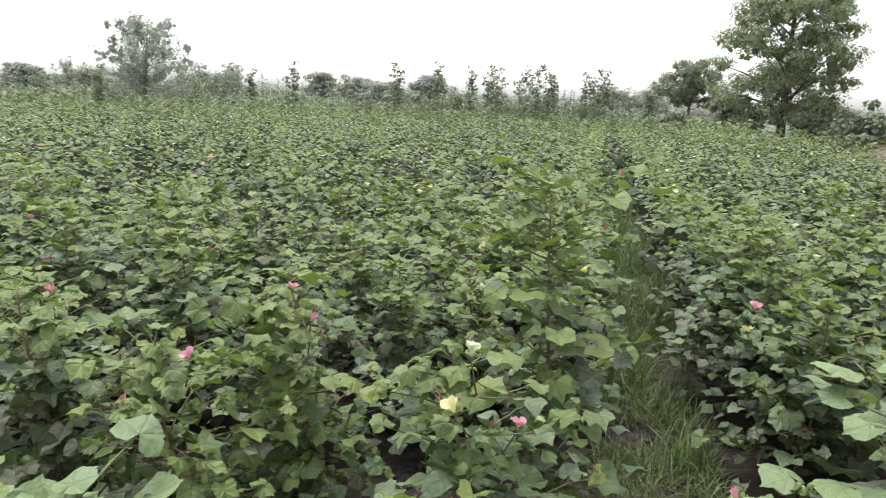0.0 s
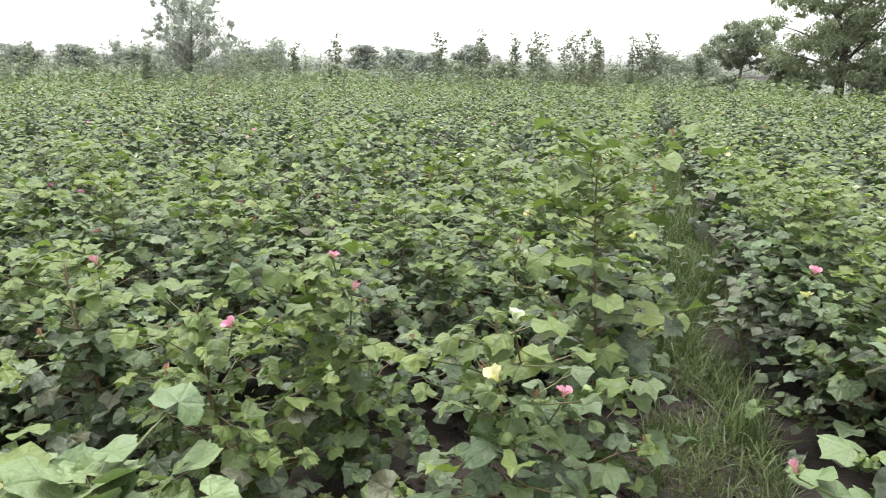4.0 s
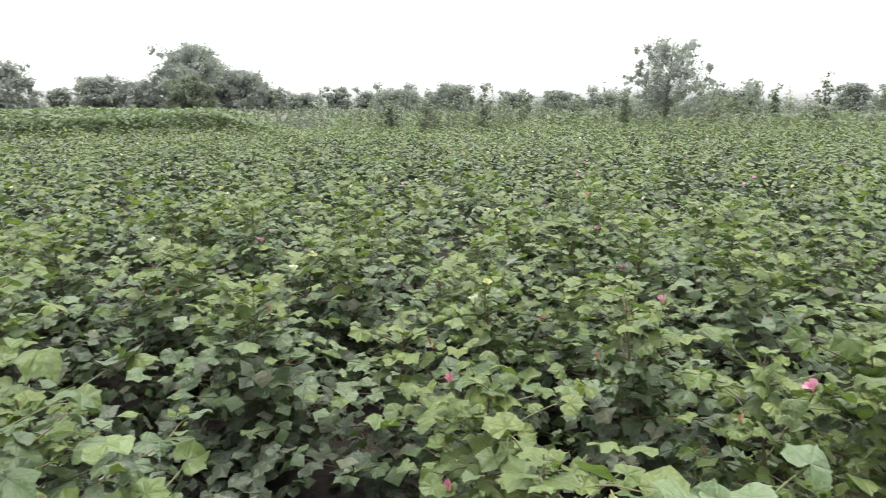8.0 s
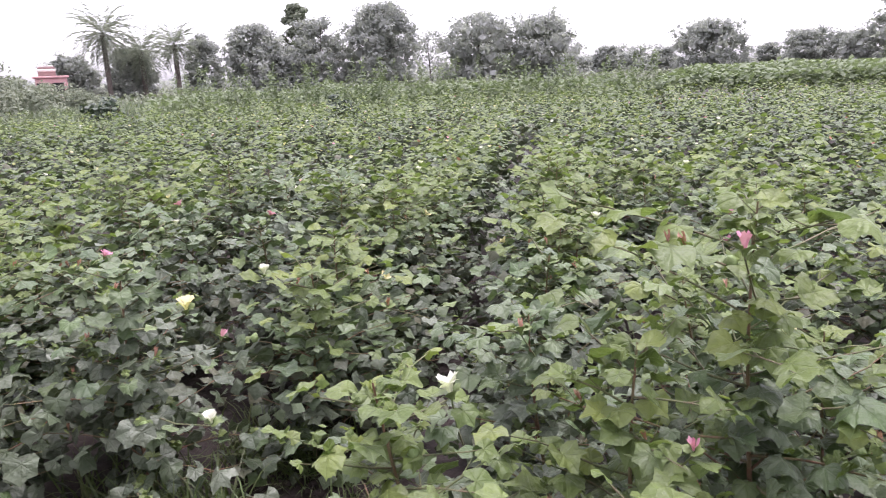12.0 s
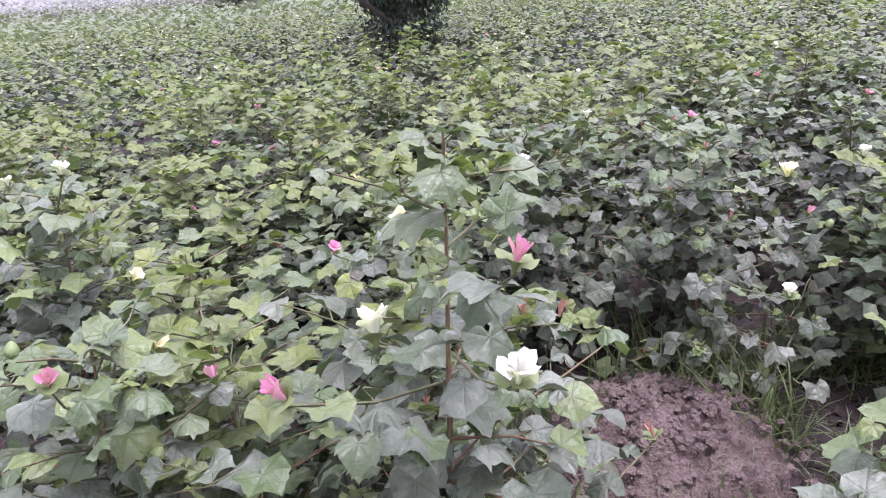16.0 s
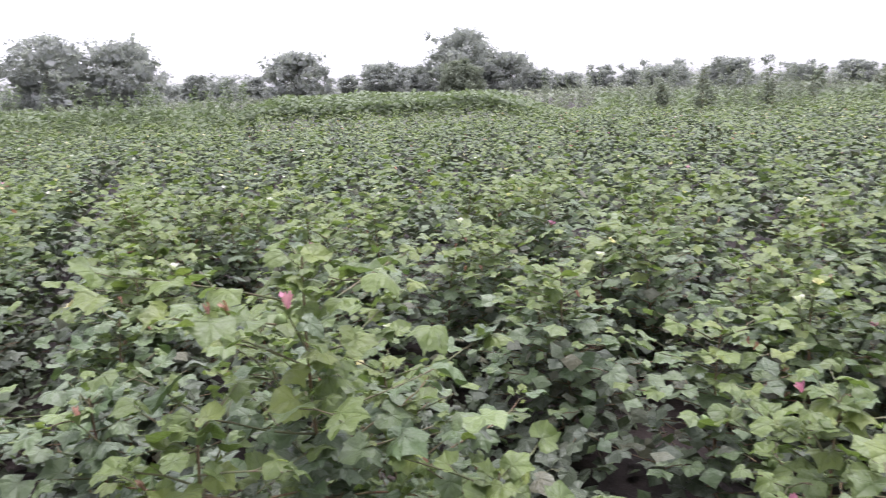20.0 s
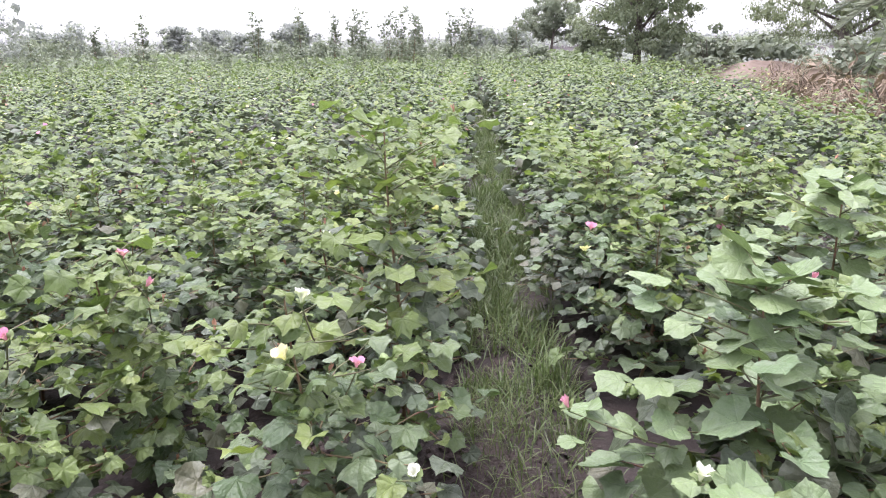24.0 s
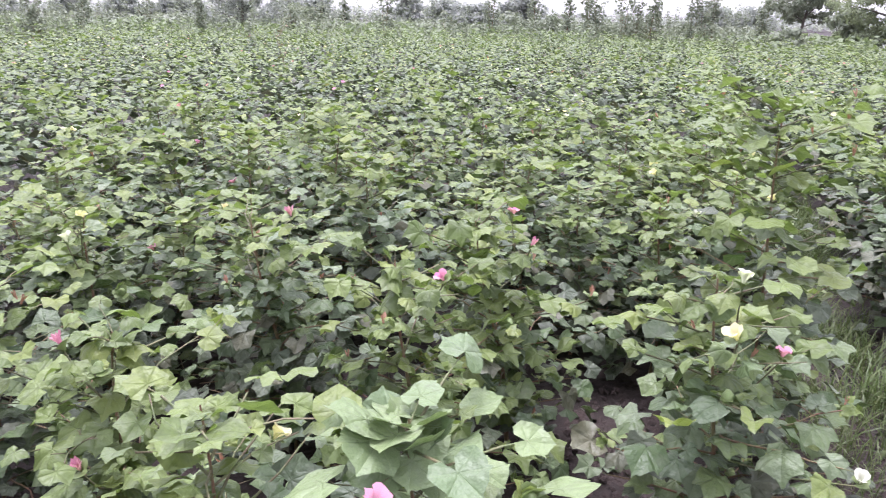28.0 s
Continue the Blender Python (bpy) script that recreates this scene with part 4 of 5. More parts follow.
def crown_mesh(r, centres, radii, n, size, mat, shape=SLIP, flat=0.75, droop=20, plume=0.0, core=0.0):
    """Many small leaves laid over uneven clumps like scales. plume: how far each clump is drawn out along its branch.
    core: how much of each clump is filled by broader sprays of inner leaves."""
    k = r.integers(len(centres), size=n)
    d = r.normal(size=(n, 3))
    d[:, 2] = np.where(r.random(n) < 0.6, np.abs(d[:, 2]), d[:, 2])
    d /= np.linalg.norm(d, axis=1, keepdims=True)
    rad = r.uniform(0.25, 1.0, n) ** 0.45
    c = np.asarray(centres)[k]
    p = c + d * (rad * np.asarray(radii)[k])[:, None] * (1, 1, flat)
    if plume:
        p += (c - c * (0, 0, 0.62)) * (r.uniform(-1.0, 0.25, n) * plume)[:, None]
    p[:, 2] = np.maximum(p[:, 2], 0.03)
    head = np.degrees(np.arctan2(-d[:, 0], d[:, 1])) + r.normal(0, 30, n)
    lie = 0.72 * np.degrees(np.arccos(np.clip(d[:, 2], -1, 1))) + droop - 25
    v, f, u = spread(shape, p, blades(head, lie + r.normal(0, 20, n), r.normal(0, 22, n)), r.uniform(0.7, 1.3, n) * size)
    if core:
        m = len(centres) * 7
        c, w = np.repeat(centres, 7, 0), np.repeat(radii, 7)
        at_ = c + r.normal(0, 0.30, (m, 3)) * w[:, None] * core
        at_[:, 2] = np.maximum(at_[:, 2], 0.1)
        w, g, h = spread(SLIP_WIDE, at_, blades(r.uniform(0, 360, m), r.normal(50, 30, m), r.normal(0, 40, m)), w * core * r.uniform(0.6, 1.2, m))
        v, f = np.concatenate([v, w]), np.concatenate([f, g + len(v)])
    return bulk("crown", v, f, [mat])


def tree(name, az, far, h, wide, mat, label, seed, trunk_h=None, n=2600, leaf=0.22, clumps=40, thick=0.14, category="tree", ragged=0.2, base=0.18, droop=20, skirt=0.0, clump=0.17, shape=SLIP, flat=0.75, plume=0.0, arms=9, core=0.0):
    """A tapered trunk with limbs and a crown of clumps with gaps and an uneven outline."""
    r = np.random.default_rng(seed)
    trunk_h = trunk_h if trunk_h is not None else 0.25 * h
    t = tagged(new(name), label, category)
    t.matrix_basis = pose(*place(az, far), 0)
    segs, ends = limbs(r, h, trunk_h, wide * 0.5, thick, arms)
    v, f = tubes(segs, 6)
    part("trunk", bulk("trunk", v, f, [BARK]), t, "dark rough trunk and limbs")
    k = r.uniform(0.0, 1.0, clumps)
    z = h * (base + (0.93 - base) * k)
    full = np.sqrt(np.clip(1 - (1.25 * (k - 0.34)) ** 2 * 1.35, 0.05, 1))
    out = wide * 0.5 * full * np.sqrt(r.uniform(0.0, 0.8, clumps)) * (1 + r.normal(0, ragged * 0.4, clumps))
    if skirt:
        out *= np.clip((z - 0.7) / 1.0, 0.14, 1)
    a = r.uniform(0, 2 * math.pi, clumps)
    c = np.column_stack([np.cos(a) * out, np.sin(a) * out, z])
    rad = wide * r.uniform(0.7, 1.2, clumps) * clump * (np.clip(z / 2.4, 0.35, 1) if skirt else 1)
    keep = c[:, 2] > base * h * 0.8
    if skirt:
        z = r.uniform(0.5, 2.2, 60)
        a = r.uniform(0, 6.28, 60)
        hem = np.column_stack([np.cos(a) * skirt * (0.35 + 0.5 * z), np.sin(a) * skirt * (0.35 + 0.5 * z), z])
        ends = np.concatenate([ends, hem])
    part("crown", crown_mesh(r, np.concatenate([c[keep], ends]), np.concatenate([rad[keep], np.full(len(ends), wide * 0.12)]), n, leaf, mat, shape, flat, droop, plume, core), t)
    return t


def bush(az, far, h, wide, mat, label, seed, n=900, leaf=0.16, category="bush", shape=SLIP_WIDE):
    """A low shrub: stems from the ground and clumps of leaves."""
    r = np.random.default_rng(seed)
    b = tagged(new("bush"), label, category)
    b.matrix_basis = pose(*place(az, far), 0)
    segs = []
    for i in range(7):
        a = i * 0.9 + r.normal(0, 0.2)
        segs.append((np.zeros(3), np.array([math.cos(a) * wide * 0.3, math.sin(a) * wide * 0.3, h * 0.6]), 0.03, 0.01))
    v, f = tubes(segs, 4)
    part("stem", bulk("stem", v, f, [BARK]), b)
    k = 26
    out, a = np.sqrt(r.uniform(0, 1, k)), r.uniform(0, 2 * math.pi, k)
    z = h * (0.08 + 0.80 * r.uniform(0.15, 1, k) * (1 - 0.55 * out**2) * r.uniform(0.75, 1.1, k))
    c = np.column_stack([np.cos(a) * out * wide * 0.42, np.sin(a) * out * wide * 0.42, z])
    part("crown", crown_mesh(r, c, max(wide, 0.7 * h) * r.uniform(0.10, 0.18, k), n, leaf, mat, shape, core=0.0 if shape is BLADE else 0.8), b)
    return b


def sapling(az, far, h, wide, seed, label="slender tall sapling with tiers of leaves"):
    """A thin upright stalk with leaves in tiers to the tip."""
    r = np.random.default_rng(seed)
    s = tagged(new("sapling"), label, "sapling", "saplings at the field's edge")
    s.matrix_basis = pose(*place(az, far), 0)
    segs, pts = [], []
    for i in range(3):
        a = r.uniform(0, 6.28)
        top = np.array([math.cos(a) * wide * 0.25, math.sin(a) * wide * 0.25, h * (1 - 0.12 * i)])
        segs.append((np.zeros(3), top, 0.014, 0.004))
        for k in np.arange(0.10, 1.0, 0.06):
            b = r.uniform(0, 6.28)
            out = wide * 0.5 * (1.15 - 0.85 * k) * r.uniform(0.4, 1.0)
            q = top * k + np.array([math.cos(b) * out, math.sin(b) * out, 0.03])
            segs.append((top * k, q, 0.006, 0.003))
            pts.append(q)
    v, f = tubes(segs, 3)
    part("stem", bulk("stem", v, f, [STEM]), s)
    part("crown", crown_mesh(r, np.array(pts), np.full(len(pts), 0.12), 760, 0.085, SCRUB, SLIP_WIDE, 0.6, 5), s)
    return s


def palm(name, az, far, h, crown, seed, label, fronds=34, trunk=0.20, leaflets=26, low=-35):
    """A date palm: ringed trunk and a crown of feathered fronds, each a part."""
    r = np.random.default_rng(seed)
    p = tagged(new(name), label, "palm tree")
    p.matrix_basis = pose(*place(az, far), 0)
    head = max(0.3, h - crown * 0.75)
    segs = []
    for k in np.linspace(0, 1, 12)[:-1]:
        segs.append((np.array([0, 0, head * k]), np.array([0, 0, head * (k + 1 / 11)]), trunk * 1.12, trunk * 0.92))
    v, f = tubes(segs, 8)
    part("trunk", bulk("trunk", v, f, [BARK]), p, "rough scarred palm trunk")
    for i in range(fronds):
        a, lift = i * 2.399 + r.normal(0, 0.1), radians(78 + (low - 78) * (i / fronds) ** 0.9 + r.normal(0, 6))
        pts = [np.array([0, 0, head])]
        for s in range(7):
            e = lift - radians(9) * s
            pts.append(pts[-1] + crown / 7 * np.array([math.cos(a) * math.cos(e), math.sin(a) * math.cos(e), math.sin(e)]))
        pts = np.array(pts)
        v, f = tubes([(x, y, 0.022, 0.016) for x, y in zip(pts, pts[1:])], 3)
        lots = [(np.asarray(v), np.concatenate([f[:, [0, 1, 2]], f[:, [0, 2, 3]]]), np.zeros((len(v), 2)), 0)]
        t = np.linspace(0.12, 0.99, leaflets)
        at_ = np.column_stack([np.interp(t, np.linspace(0, 1, 8), pts[:, c]) for c in range(3)])
        for side in (-1, 1):
            head_dir = np.full(leaflets, math.degrees(a) - 90 + side * 55.0)
            rot = blades(head_dir + r.normal(0, 6, leaflets), np.full(leaflets, -math.degrees(lift) * 0.5 + 8) + r.normal(0, 8, leaflets), np.full(leaflets, side * 25.0))
            lots.append((*spread(SLIP, at_, rot * np.array([0.085, 1.0, 1.0]), crown * 0.24 * np.sin(np.pi * (0.15 + 0.75 * t))), 0))
        v, f, u, m = gathered(lots)
        part("frond", bulk("frond", v, f, [PALM]), p)
    return p


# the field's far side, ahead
tree("tree", 32.5, 35, 4.6, 4.2, FINE, "feathery grey-green acacia, haze-paled, standing alone at the field's edge", 11, 0.4, 30000, 0.07, 150, 0.07, ragged=0.3, base=0.06, droop=-10, clump=0.05, plume=0.6, arms=26, core=0.6)
tree("tree", -13.9, 34, 7.6, 6.2, GROVE, "large feathery acacia with a dark trunk", 12, 1.2, 52000, 0.095, 220, 0.18, ragged=0.3, base=0.11, droop=30, clump=0.09, flat=0.6, arms=22, core=0.5)
tree("tree", -7.5, 48, 4.3, 4.4, SCRUB, "low acacia with a bare trunk beside the larger one", 13, 1.2, 10000, 0.12, 80, 0.10, ragged=0.2, base=0.36, droop=20, clump=0.10, core=0.7)
tree("tree", -27.2, 30, 7.2, 7.4, GROVE, "spreading acacia with fine drooping twigs", 14, 1.4, 46000, 0.085, 240, 0.17, ragged=0.4, base=0.20, droop=50, clump=0.07, flat=0.6, plume=0.25, arms=30, core=0.35)
palm("date_palm", -35.0, 19, 4.6, 3.0, 15, "young date palm with long grey-green fronds", 34, 0.22, 56, -25)
bush(-10.4, 35, 2.7, 2.4, SCRUB, "dense grey-green shrub under the acacia", 21, 1500, 0.16)
bush(-16.5, 33, 1.9, 2.6, SCRUB, "dense grey-green shrub under the acacia", 22, 1500, 0.16)
bush(-19.0, 30, 2.4, 2.2, SCRUB, "upright green leafy shrub", 23, 900, 0.15)
bush(-6.8, 30, 1.7, 1.7, SCRUB, "rounded green shrub at the field's edge", 24, 900, 0.15)
bush(-22.5, 42, 2.0, 5.0, SCRUB, "low spreading thorn scrub", 25, 1600, 0.2)
bush(-25.0, 20, 1.15, 2.2, DRY, "brown dried thorn bush", 26, 1500, 0.34, "dry bush", BLADE)
bush(-28.5, 16, 1.0, 2.0, DRY, "brown dried thorn bush", 27, 1500, 0.34, "dry bush", BLADE)
bush(-31.0, 15, 1.3, 2.6, DRY, "brown dried thorn bush", 29, 2200, 0.36, "dry bush", BLADE)
bush(-27.5, 24, 1.6, 2.4, SCRUB, "dense grey-green thorn scrub", 28, 1300, 0.14)
mound("earth_bank", 11.4, 27.5, 2.4, 1.2, 0.62, -30, DUST, "low bank of dry bare earth", "earth bank", 9)
mound("bare_earth", 9.6, 19.5, 4.2, 3.2, 0.10, 20, DUST, "patch of dry bare earth at the field's edge", "bare earth", 12)
for k, (az, d, h, w) in enumerate([(22.2, 30, 2.45, 0.55), (14.3, 31, 2.6, 0.6), (11.1, 30, 2.7, 0.55), (8.7, 31, 2.6, 0.45), (7.0, 31, 2.7, 0.55), (6.4, 31.5, 2.6, 0.5), (4.6, 30, 2.7, 0.5), (3.7, 31, 2.65, 0.5),
                                   (2.8, 30, 2.75, 0.55), (2.2, 31, 2.4, 0.4), (-0.3, 31, 2.5, 0.4), (-1.0, 31, 2.7, 0.45), (-1.7, 30, 2.6, 0.4), (-4.9, 30, 2.3, 0.4), (50.3, 24, 1.8, 0.5), (45.9, 25, 1.7, 0.6), (43.1, 30, 1.8, 0.6),
                                   (39.0, 32, 1.75, 0.6), (35.3, 30, 2.0, 0.4), (25.3, 32, 2.1, 0.5), (29.0, 31, 1.6, 0.6), (27.0, 33, 1.7, 0.5), (53.0, 25, 1.5, 0.5), (17.5, 31, 1.5, 0.6)]):
    sapling(az, d, h, w * 1.5, 400 + k)
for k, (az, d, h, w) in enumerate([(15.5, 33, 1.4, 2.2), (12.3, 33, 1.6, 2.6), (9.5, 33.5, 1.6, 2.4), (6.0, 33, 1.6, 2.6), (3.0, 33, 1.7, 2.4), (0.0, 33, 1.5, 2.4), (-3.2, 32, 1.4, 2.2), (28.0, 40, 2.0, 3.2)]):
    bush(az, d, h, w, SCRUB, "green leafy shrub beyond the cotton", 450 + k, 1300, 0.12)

# far trees, by bearing, distance, height, width
FAR = [(48.3, 75, 2.9, 4.6, 0), (52.8, 85, 2.5, 5.0, 0), (40.4, 80, 2.4, 3.0, 0), (20.2, 90, 3.2, 3.2, 0), (17.6, 95, 2.8, 4.4, 0), (11.9, 70, 3.0, 3.4, 0), (15.3, 60, 2.0, 3.2, 0), (27.8, 55, 2.1, 4.5, 0),
       (57.3, 105, 3.2, 3.4, 0), (54.8, 105, 2.4, 5.0, 0), (52.3, 105, 2.9, 4.2, 0), (43.7, 110, 2.3, 4.4, 0), (40.5, 110, 2.9, 3.0, 0), (36.7, 110, 2.2, 6.0, 0), (60.0, 100, 2.2, 4.0, 0),
       (67.6, 95, 8.0, 8.6, 0), (64.3, 95, 5.1, 6.2, 2), (68.1, 84, 3.9, 4.8, 1), (74.3, 95, 4.1, 5.0, 0), (71.6, 95, 3.6, 6.2, 0), (76.7, 100, 3.0, 2.6, 0), (62.0, 95, 2.8, 3.0, 0),
       (80.4, 85, 5.3, 6.6, 0), (83.6, 90, 2.8, 3.2, 0), (87.8, 90, 3.4, 2.8, 0), (92.7, 70, 5.8, 6.8, 0), (97.4, 70, 6.4, 6.4, 0), (101.1, 75, 5.3, 3.6, 3), (104.8, 70, 7.4, 6.8, 0), (109.4, 70, 6.5, 4.8, 0),
       (110.9, 78, 8.6, 3.4, 1), (114.2, 70, 6.1, 5.4, 0), (117.9, 72, 5.6, 3.0, 0), (85.8, 100, 2.4, 6.5, 0), (90.2, 95, 2.4, 4.5, 0), (112.5, 70, 4.4, 4.5, 0), (-2.0, 100, 2.6, 5.0, 0), (-4.5, 100, 2.4, 5.0, 0),
       (122.8, 76, 4.6, 4.2, 0), (126.5, 76, 4.0, 4.5, 0)]
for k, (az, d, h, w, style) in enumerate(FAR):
    mat, label = [(FINE, "rounded grey-green tree, haze-paled, on the far side of the fields"), (SCRUB, "lighter green feathery tree beyond the fields"), (FINE, "dense grey-green tree, haze-paled, beyond the fields"), (FINE, "thin open tree with sparse twigs")][style]
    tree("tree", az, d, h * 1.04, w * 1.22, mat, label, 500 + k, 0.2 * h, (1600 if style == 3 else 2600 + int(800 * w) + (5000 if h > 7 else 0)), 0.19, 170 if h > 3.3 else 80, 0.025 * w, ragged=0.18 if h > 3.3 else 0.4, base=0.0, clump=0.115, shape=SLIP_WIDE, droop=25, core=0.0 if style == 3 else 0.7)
for k, (az, d, h, c) in enumerate([(124.3, 72, 8.3, 3.4), (122.0, 74, 6.6, 3.2), (119.7, 70, 6.5, 2.6)]):
    palm("date_palm", az, d, h, c, 600 + k, "tall date palm among the far trees", 40, 0.22, 16, -55)

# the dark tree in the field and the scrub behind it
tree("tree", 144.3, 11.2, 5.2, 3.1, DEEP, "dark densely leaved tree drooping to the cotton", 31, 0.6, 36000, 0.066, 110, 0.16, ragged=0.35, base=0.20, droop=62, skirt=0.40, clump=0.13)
bush(134.3, 30, 3.0, 6.0, SCRUB, "large rounded scrub thicket", 32, 10000, 0.085)
bush(130.8, 31, 2.5, 4.0, SCRUB, "large rounded scrub thicket", 33, 7000, 0.085)
bush(138.5, 31, 2.8, 4.6, SCRUB, "large rounded scrub thicket", 34, 7000, 0.085)
bush(127.6, 46, 1.8, 5.0, SCRUB, "low spreading scrub before the far building", 38, 5000, 0.10)
bush(125.0, 24, 1.5, 1.6, DEEP, "low dark bush in the tall grass", 35, 900, 0.12)
bush(108.3, 22, 1.15, 1.2, DEEP, "low dark bush in the tall grass", 36, 700, 0.11)
bush(155.0, 40, 3.2, 5.0, SCRUB, "large rounded scrub thicket", 37, 5000, 0.11)


def band(name, az0, az1, near, deep, n, a, b, mat, label, category="tall grass"):
    """Tall blades standing in a belt."""
    az, d = RNG.uniform(az0, az1, n), near + deep * RNG.random(n)
    p = np.column_stack([-d * np.sin(np.radians(az)), d * np.cos(np.radians(az)), np.zeros(n)])
    wave = np.array([0.8 + 0.4 * noise.noise((q[0] * 0.4, q[1] * 0.4, 3)) for q in p])
    v, f, u = spread(BLADE, p, blades(RNG.uniform(0, 360, n), -RNG.uniform(55, 88, n), RNG.normal(0, 30, n)) * np.array([1.6, 1.0, 1.0]), RNG.uniform(a, b, n) * wave)
    tagged(new(name, bulk(name, v, f, [mat])), label, category, kind="stuff")


def scrub(name, az0, az1, near, deep, n, low, high, leaf, mat, label, crest=1.0, ends=0.0):
    """Leafy weeds in uneven drifts. crest: below one, the leaves stand more thickly at the top.
    ends: the degrees over which the belt sinks at either end."""
    az, d = RNG.uniform(az0, az1, n), near + deep * RNG.random(n)
    p = np.column_stack([-d * np.sin(np.radians(az)), d * np.cos(np.radians(az)), np.zeros(n)])
    top = np.array([low + (high - low) * (0.5 + 0.7 * noise.noise((q[0] * 0.35, q[1] * 0.35, 8))) for q in p])
    if ends:
        top *= np.clip(np.minimum(az - az0, az1 - az) / ends, 0.35, 1)
    p[:, 2] = top * (0.25 + 0.75 * RNG.random(n) ** crest)
    v, f, u = spread(SLIP_WIDE, p, blades(RNG.uniform(0, 360, n), RNG.normal(15, 25, n), RNG.normal(0, 25, n)), RNG.uniform(0.7, 1.3, n) * leaf)
    tagged(new(name, bulk(name, v, f, [mat])), label, "weeds", kind="stuff")


band("tall_grass", 114, 142, 22.5, 12, 9000, 0.6, 1.15, REED, "belt of pale green tall grass past the cotton")
scrub("weeds", 57, 91, 24.5, 6, 20000, 1.05, 1.45, 0.15, FRESH, "raised belt of green crop past the cotton", 0.4, 9)
scrub("weeds", 86, 122, 23, 9, 16000, 0.6, 1.35, 0.15, FRESH, "green weeds past the cotton")
scrub("weeds", -12, 58, 28, 14, 30000, 0.6, 1.15, 0.17, FRESH, "green weeds past the cotton")
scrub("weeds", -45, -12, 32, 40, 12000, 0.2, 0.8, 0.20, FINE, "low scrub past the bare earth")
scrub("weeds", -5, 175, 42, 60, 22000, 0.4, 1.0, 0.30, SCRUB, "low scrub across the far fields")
scrub("weeds", 138, 178, 20, 22, 16000, 0.6, 1.1, 0.17, FRESH, "green weeds past the cotton")
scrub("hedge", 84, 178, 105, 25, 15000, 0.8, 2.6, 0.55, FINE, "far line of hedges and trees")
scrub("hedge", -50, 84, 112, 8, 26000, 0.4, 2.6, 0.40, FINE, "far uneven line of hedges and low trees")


def weed_stand(n, az0, az1, near, deep, low, high, mat, label):
    """Thin leafy weeds that stand above the crop's far edge."""
    r = np.random.default_rng(55)
    az, d, h = np.radians(r.uniform(az0, az1, n)), near + deep * r.random(n), low + (high - low) * r.random(n) ** 2
    foot = np.column_stack([-d * np.sin(az), d * np.cos(az), np.zeros(n)])
    tip = foot + np.column_stack([r.normal(0, 0.08, n), r.normal(0, 0.08, n), h])
    v, f = tubes([(a, b, 0.010, 0.004) for a, b in zip(foot, tip)], 3)
    lots = [(v, np.concatenate([f[:, [0, 1, 2]], f[:, [0, 2, 3]]]), np.zeros((len(v), 2)), 0)]
    m = 46
    k = np.tile(np.linspace(0.35, 1.0, m), n)
    at_ = np.repeat(foot, m, 0) * (1 - k)[:, None] + np.repeat(tip, m, 0) * k[:, None] + r.normal(0, 1, (n * m, 3)) * (0.09, 0.09, 0.02) * (1.25 - k)[:, None]
    lots.append((*spread(SLIP, at_, blades(r.uniform(0, 360, n * m), r.normal(-15, 25, n * m), r.normal(0, 20, n * m)), r.uniform(0.07, 0.15, n * m)), 0))
    v, f, u, mi = gathered(lots)
    tagged(new("tall_weeds", bulk("tall_weeds", v, f, [mat], mi)), label, "weeds", kind="stuff")


weed_stand(420, -6, 62, 24, 11, 1.05, 2.1, SCRUB, "thin leafy weeds standing above the crop's far edge")
weed_stand(260, 84, 120, 22, 6, 1.0, 2.0, FRESH, "bushy green weeds standing above the crop's far edge")


# ---- far buildings ----
def block(name, parent, x, y, z, sx, sy, sz, mat, label="", bevel=0.03):
    bm = bmesh.new()
    bmesh.ops.create_cube(bm, size=1.0)
    for v in bm.verts:
        v.co = Vector((v.co.x * sx, v.co.y * sy, (v.co.z + 0.5) * sz))
    bmesh.ops.bevel(bm, geom=bm.edges[:], offset=bevel, segments=1, affect="EDGES")
    return part(name, bm_mesh(name, bm, mat, False), parent, label, pose(x, y, z))


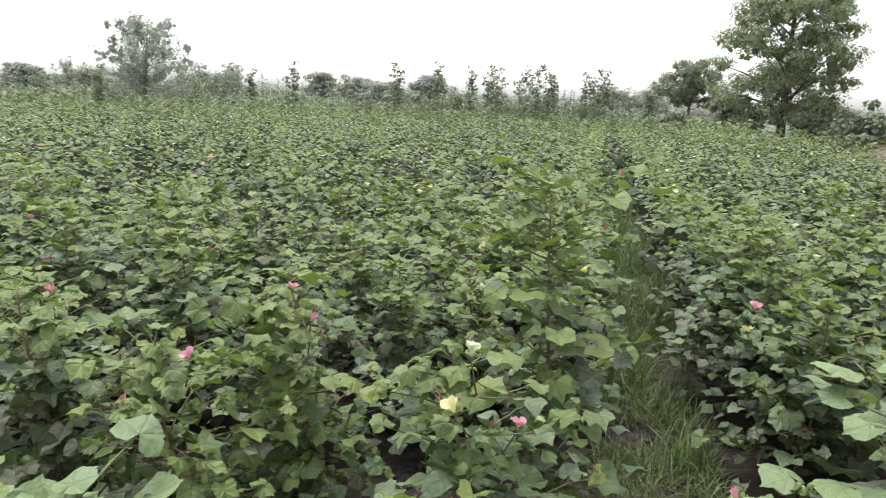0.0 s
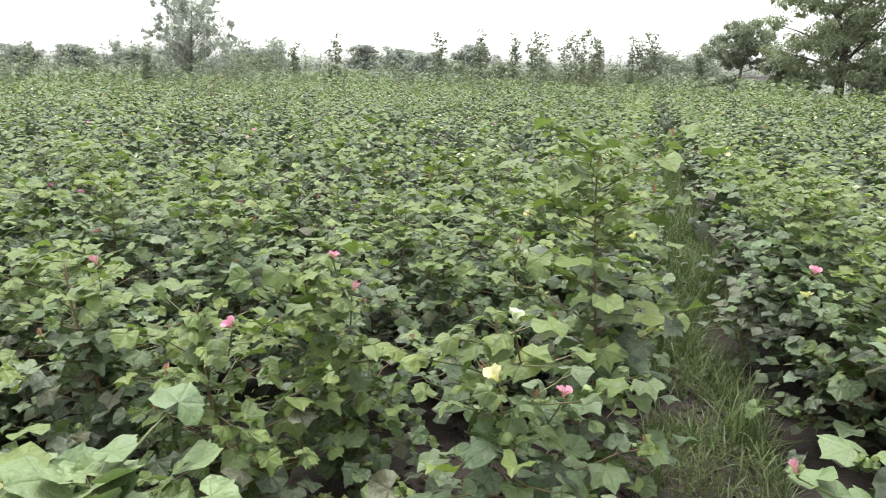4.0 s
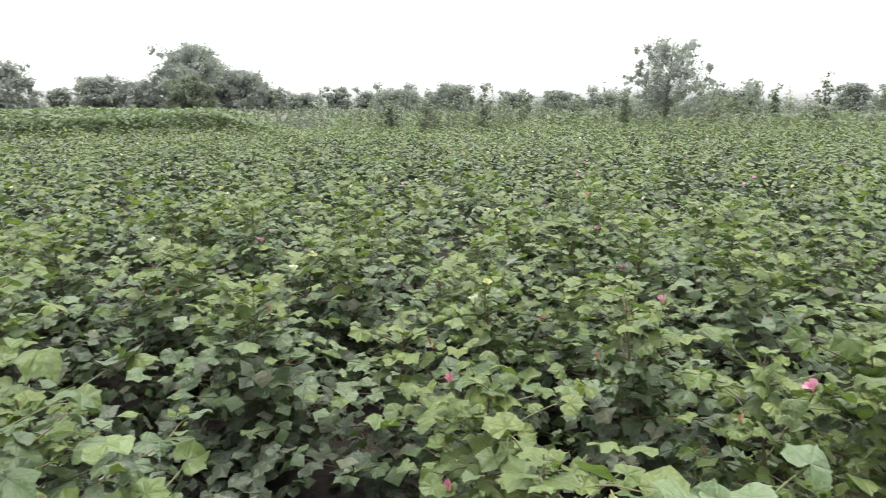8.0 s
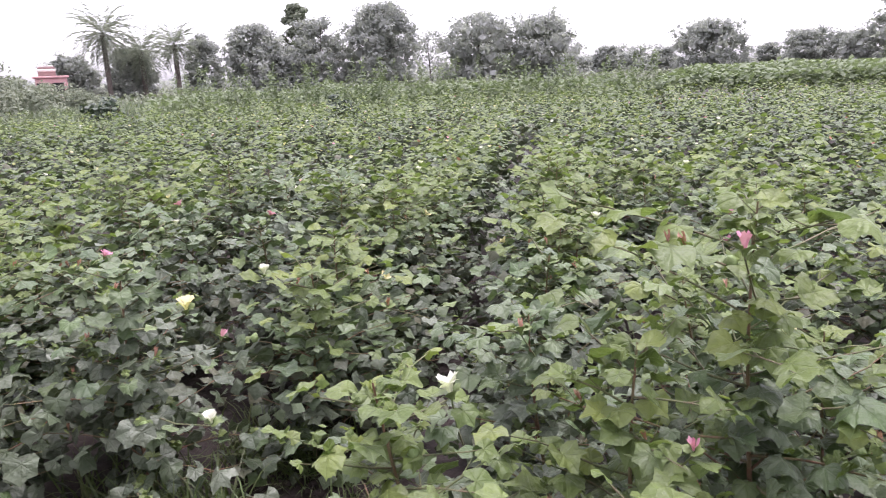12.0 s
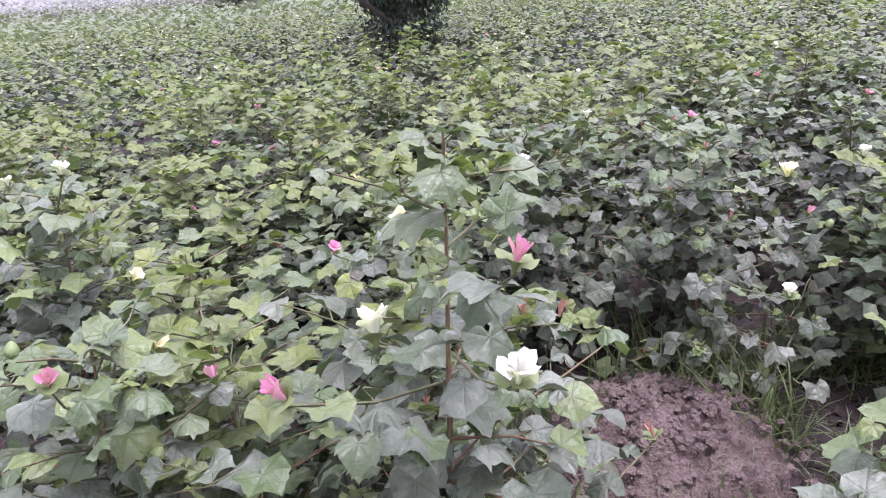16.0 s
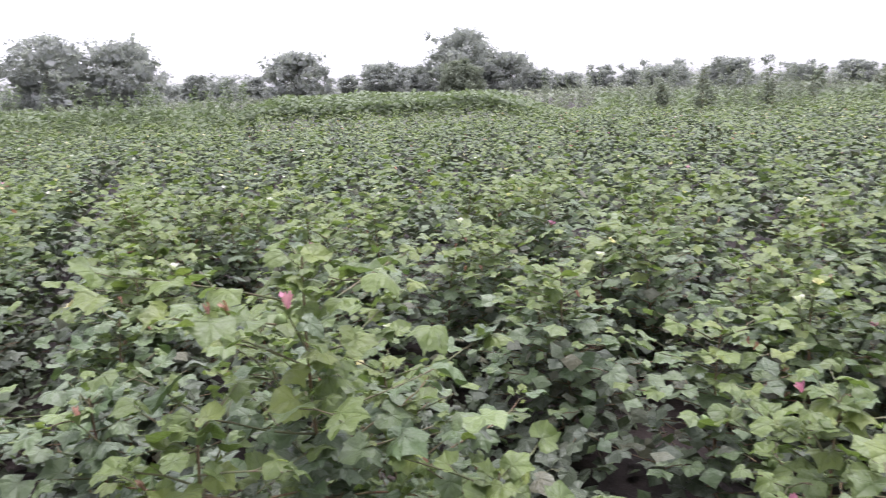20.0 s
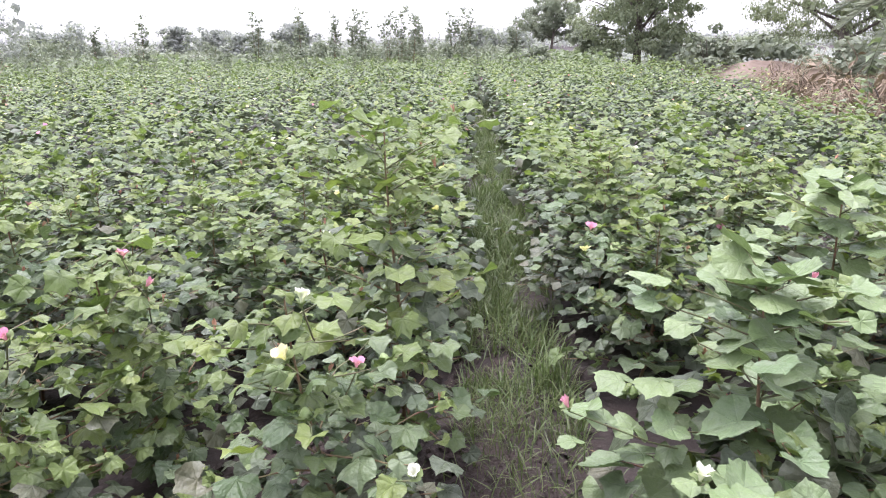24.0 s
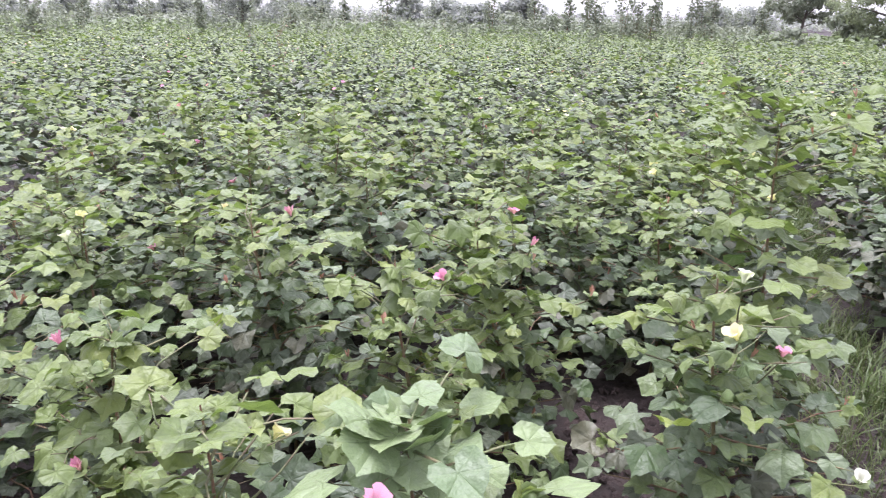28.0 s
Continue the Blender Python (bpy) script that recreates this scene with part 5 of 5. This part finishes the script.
def house(az, far, w, deep, h, label, mat, tower=0.0):
    t = tagged(new("house"), label, "house")
    t.matrix_basis = pose(*place(az, far), 0, 0, 0, az)
    wall = block("wall", t, 0, 0, 0, w, deep, h, mat)
    block("roof", t, 0, 0, h, w + 0.3, deep + 0.3, 0.15, mat, "flat roof slab")
    for x in (-0.28 * w, 0.2 * w):
        win = block("window", t, x, -deep / 2 - 0.01, h * 0.4, 0.8, 0.1, 0.9, SHADE, "dark window opening", 0.01)
        block("frame", win, 0, -0.04, -0.06, 0.95, 0.05, 0.07, PALE, "", 0.01)
    if tower:
        block("upper_room", t, -0.1 * w, 0, h + 0.15, w * 0.55, deep * 0.6, tower, BRICK, "dark red upper room")
        block("band", t, -0.1 * w, 0, h + 0.15 + tower * 0.5, w * 0.55 + 0.1, deep * 0.6 + 0.1, 0.18, PALE, "pale string course")
        block("cap", t, -0.1 * w, 0, h + 0.15 + tower, w * 0.45, deep * 0.5, 0.12, PALE, "pale parapet")
    return t


house(127.9, 66, 2.2, 2.6, 2.1, "small pink plastered building with a dark red upper room", PLASTER, 0.7)
house(156.0, 60, 5.0, 4.0, 2.6, "low red brick building behind the field", BRICK)


# ---- dry stalks and tall weeds that stand above the crop ----
def stalk(az, far, h, seed, mat, label, name, leaves=14, reach=0.22):
    """A single upright stalk with a few narrow leaves."""
    r = np.random.default_rng(seed)
    s = tagged(new(name), label, "weed")
    s.matrix_basis = pose(*place(az, far), 0)
    pts = [np.array([r.normal(0, 0.02) * k, r.normal(0, 0.02) * k, h * k / 6]) for k in range(7)]
    segs = [(a, b, 0.012 * (1 - 0.12 * i), 0.012 * (0.88 - 0.12 * i)) for i, (a, b) in enumerate(zip(pts, pts[1:]))]
    v, f = tubes(segs, 4)
    part("stem", bulk("stem", v, f, [mat]), s)
    for k in range(5):
        a = r.uniform(0, 6.28)
        p = pts[2 + k % 4]
        v, f = tubes([(p, p + np.array([math.cos(a) * reach, math.sin(a) * reach, 0.30]), 0.006, 0.003)], 4)
        part("branch", bulk("branch", v, f, [mat]), s)
    at_ = np.array([pts[int(i)] * (1 - t) + pts[int(i) + 1] * t for i, t in zip(r.integers(1, 6, leaves), r.random(leaves))])
    v, f, u = spread(SLIP, at_, blades(r.uniform(0, 360, leaves), r.normal(10, 25, leaves), r.normal(0, 20, leaves)), r.uniform(0.6, 1.2, leaves) * reach)
    part("leaves", bulk("leaves", v, f, [mat]), s)
    return s


for k, (az, far, h) in enumerate([(-29.3, 13.5, 1.9), (-28.2, 14.5, 1.4), (-30.2, 14.0, 1.5), (-26.5, 15.0, 1.2)]):
    stalk(az, far, h, 700 + k, FRESH if k == 0 else DRY, "tall leafy weed by the bare earth" if k == 0 else "dry brown weed stalk by the bare earth", "weed_stalk", 26 if k == 0 else 12)
stalk(30.0, 14.0, 1.25, 710, DRY, "pale dry stalk standing in the cotton", "dry_stalk", 10, 0.12)
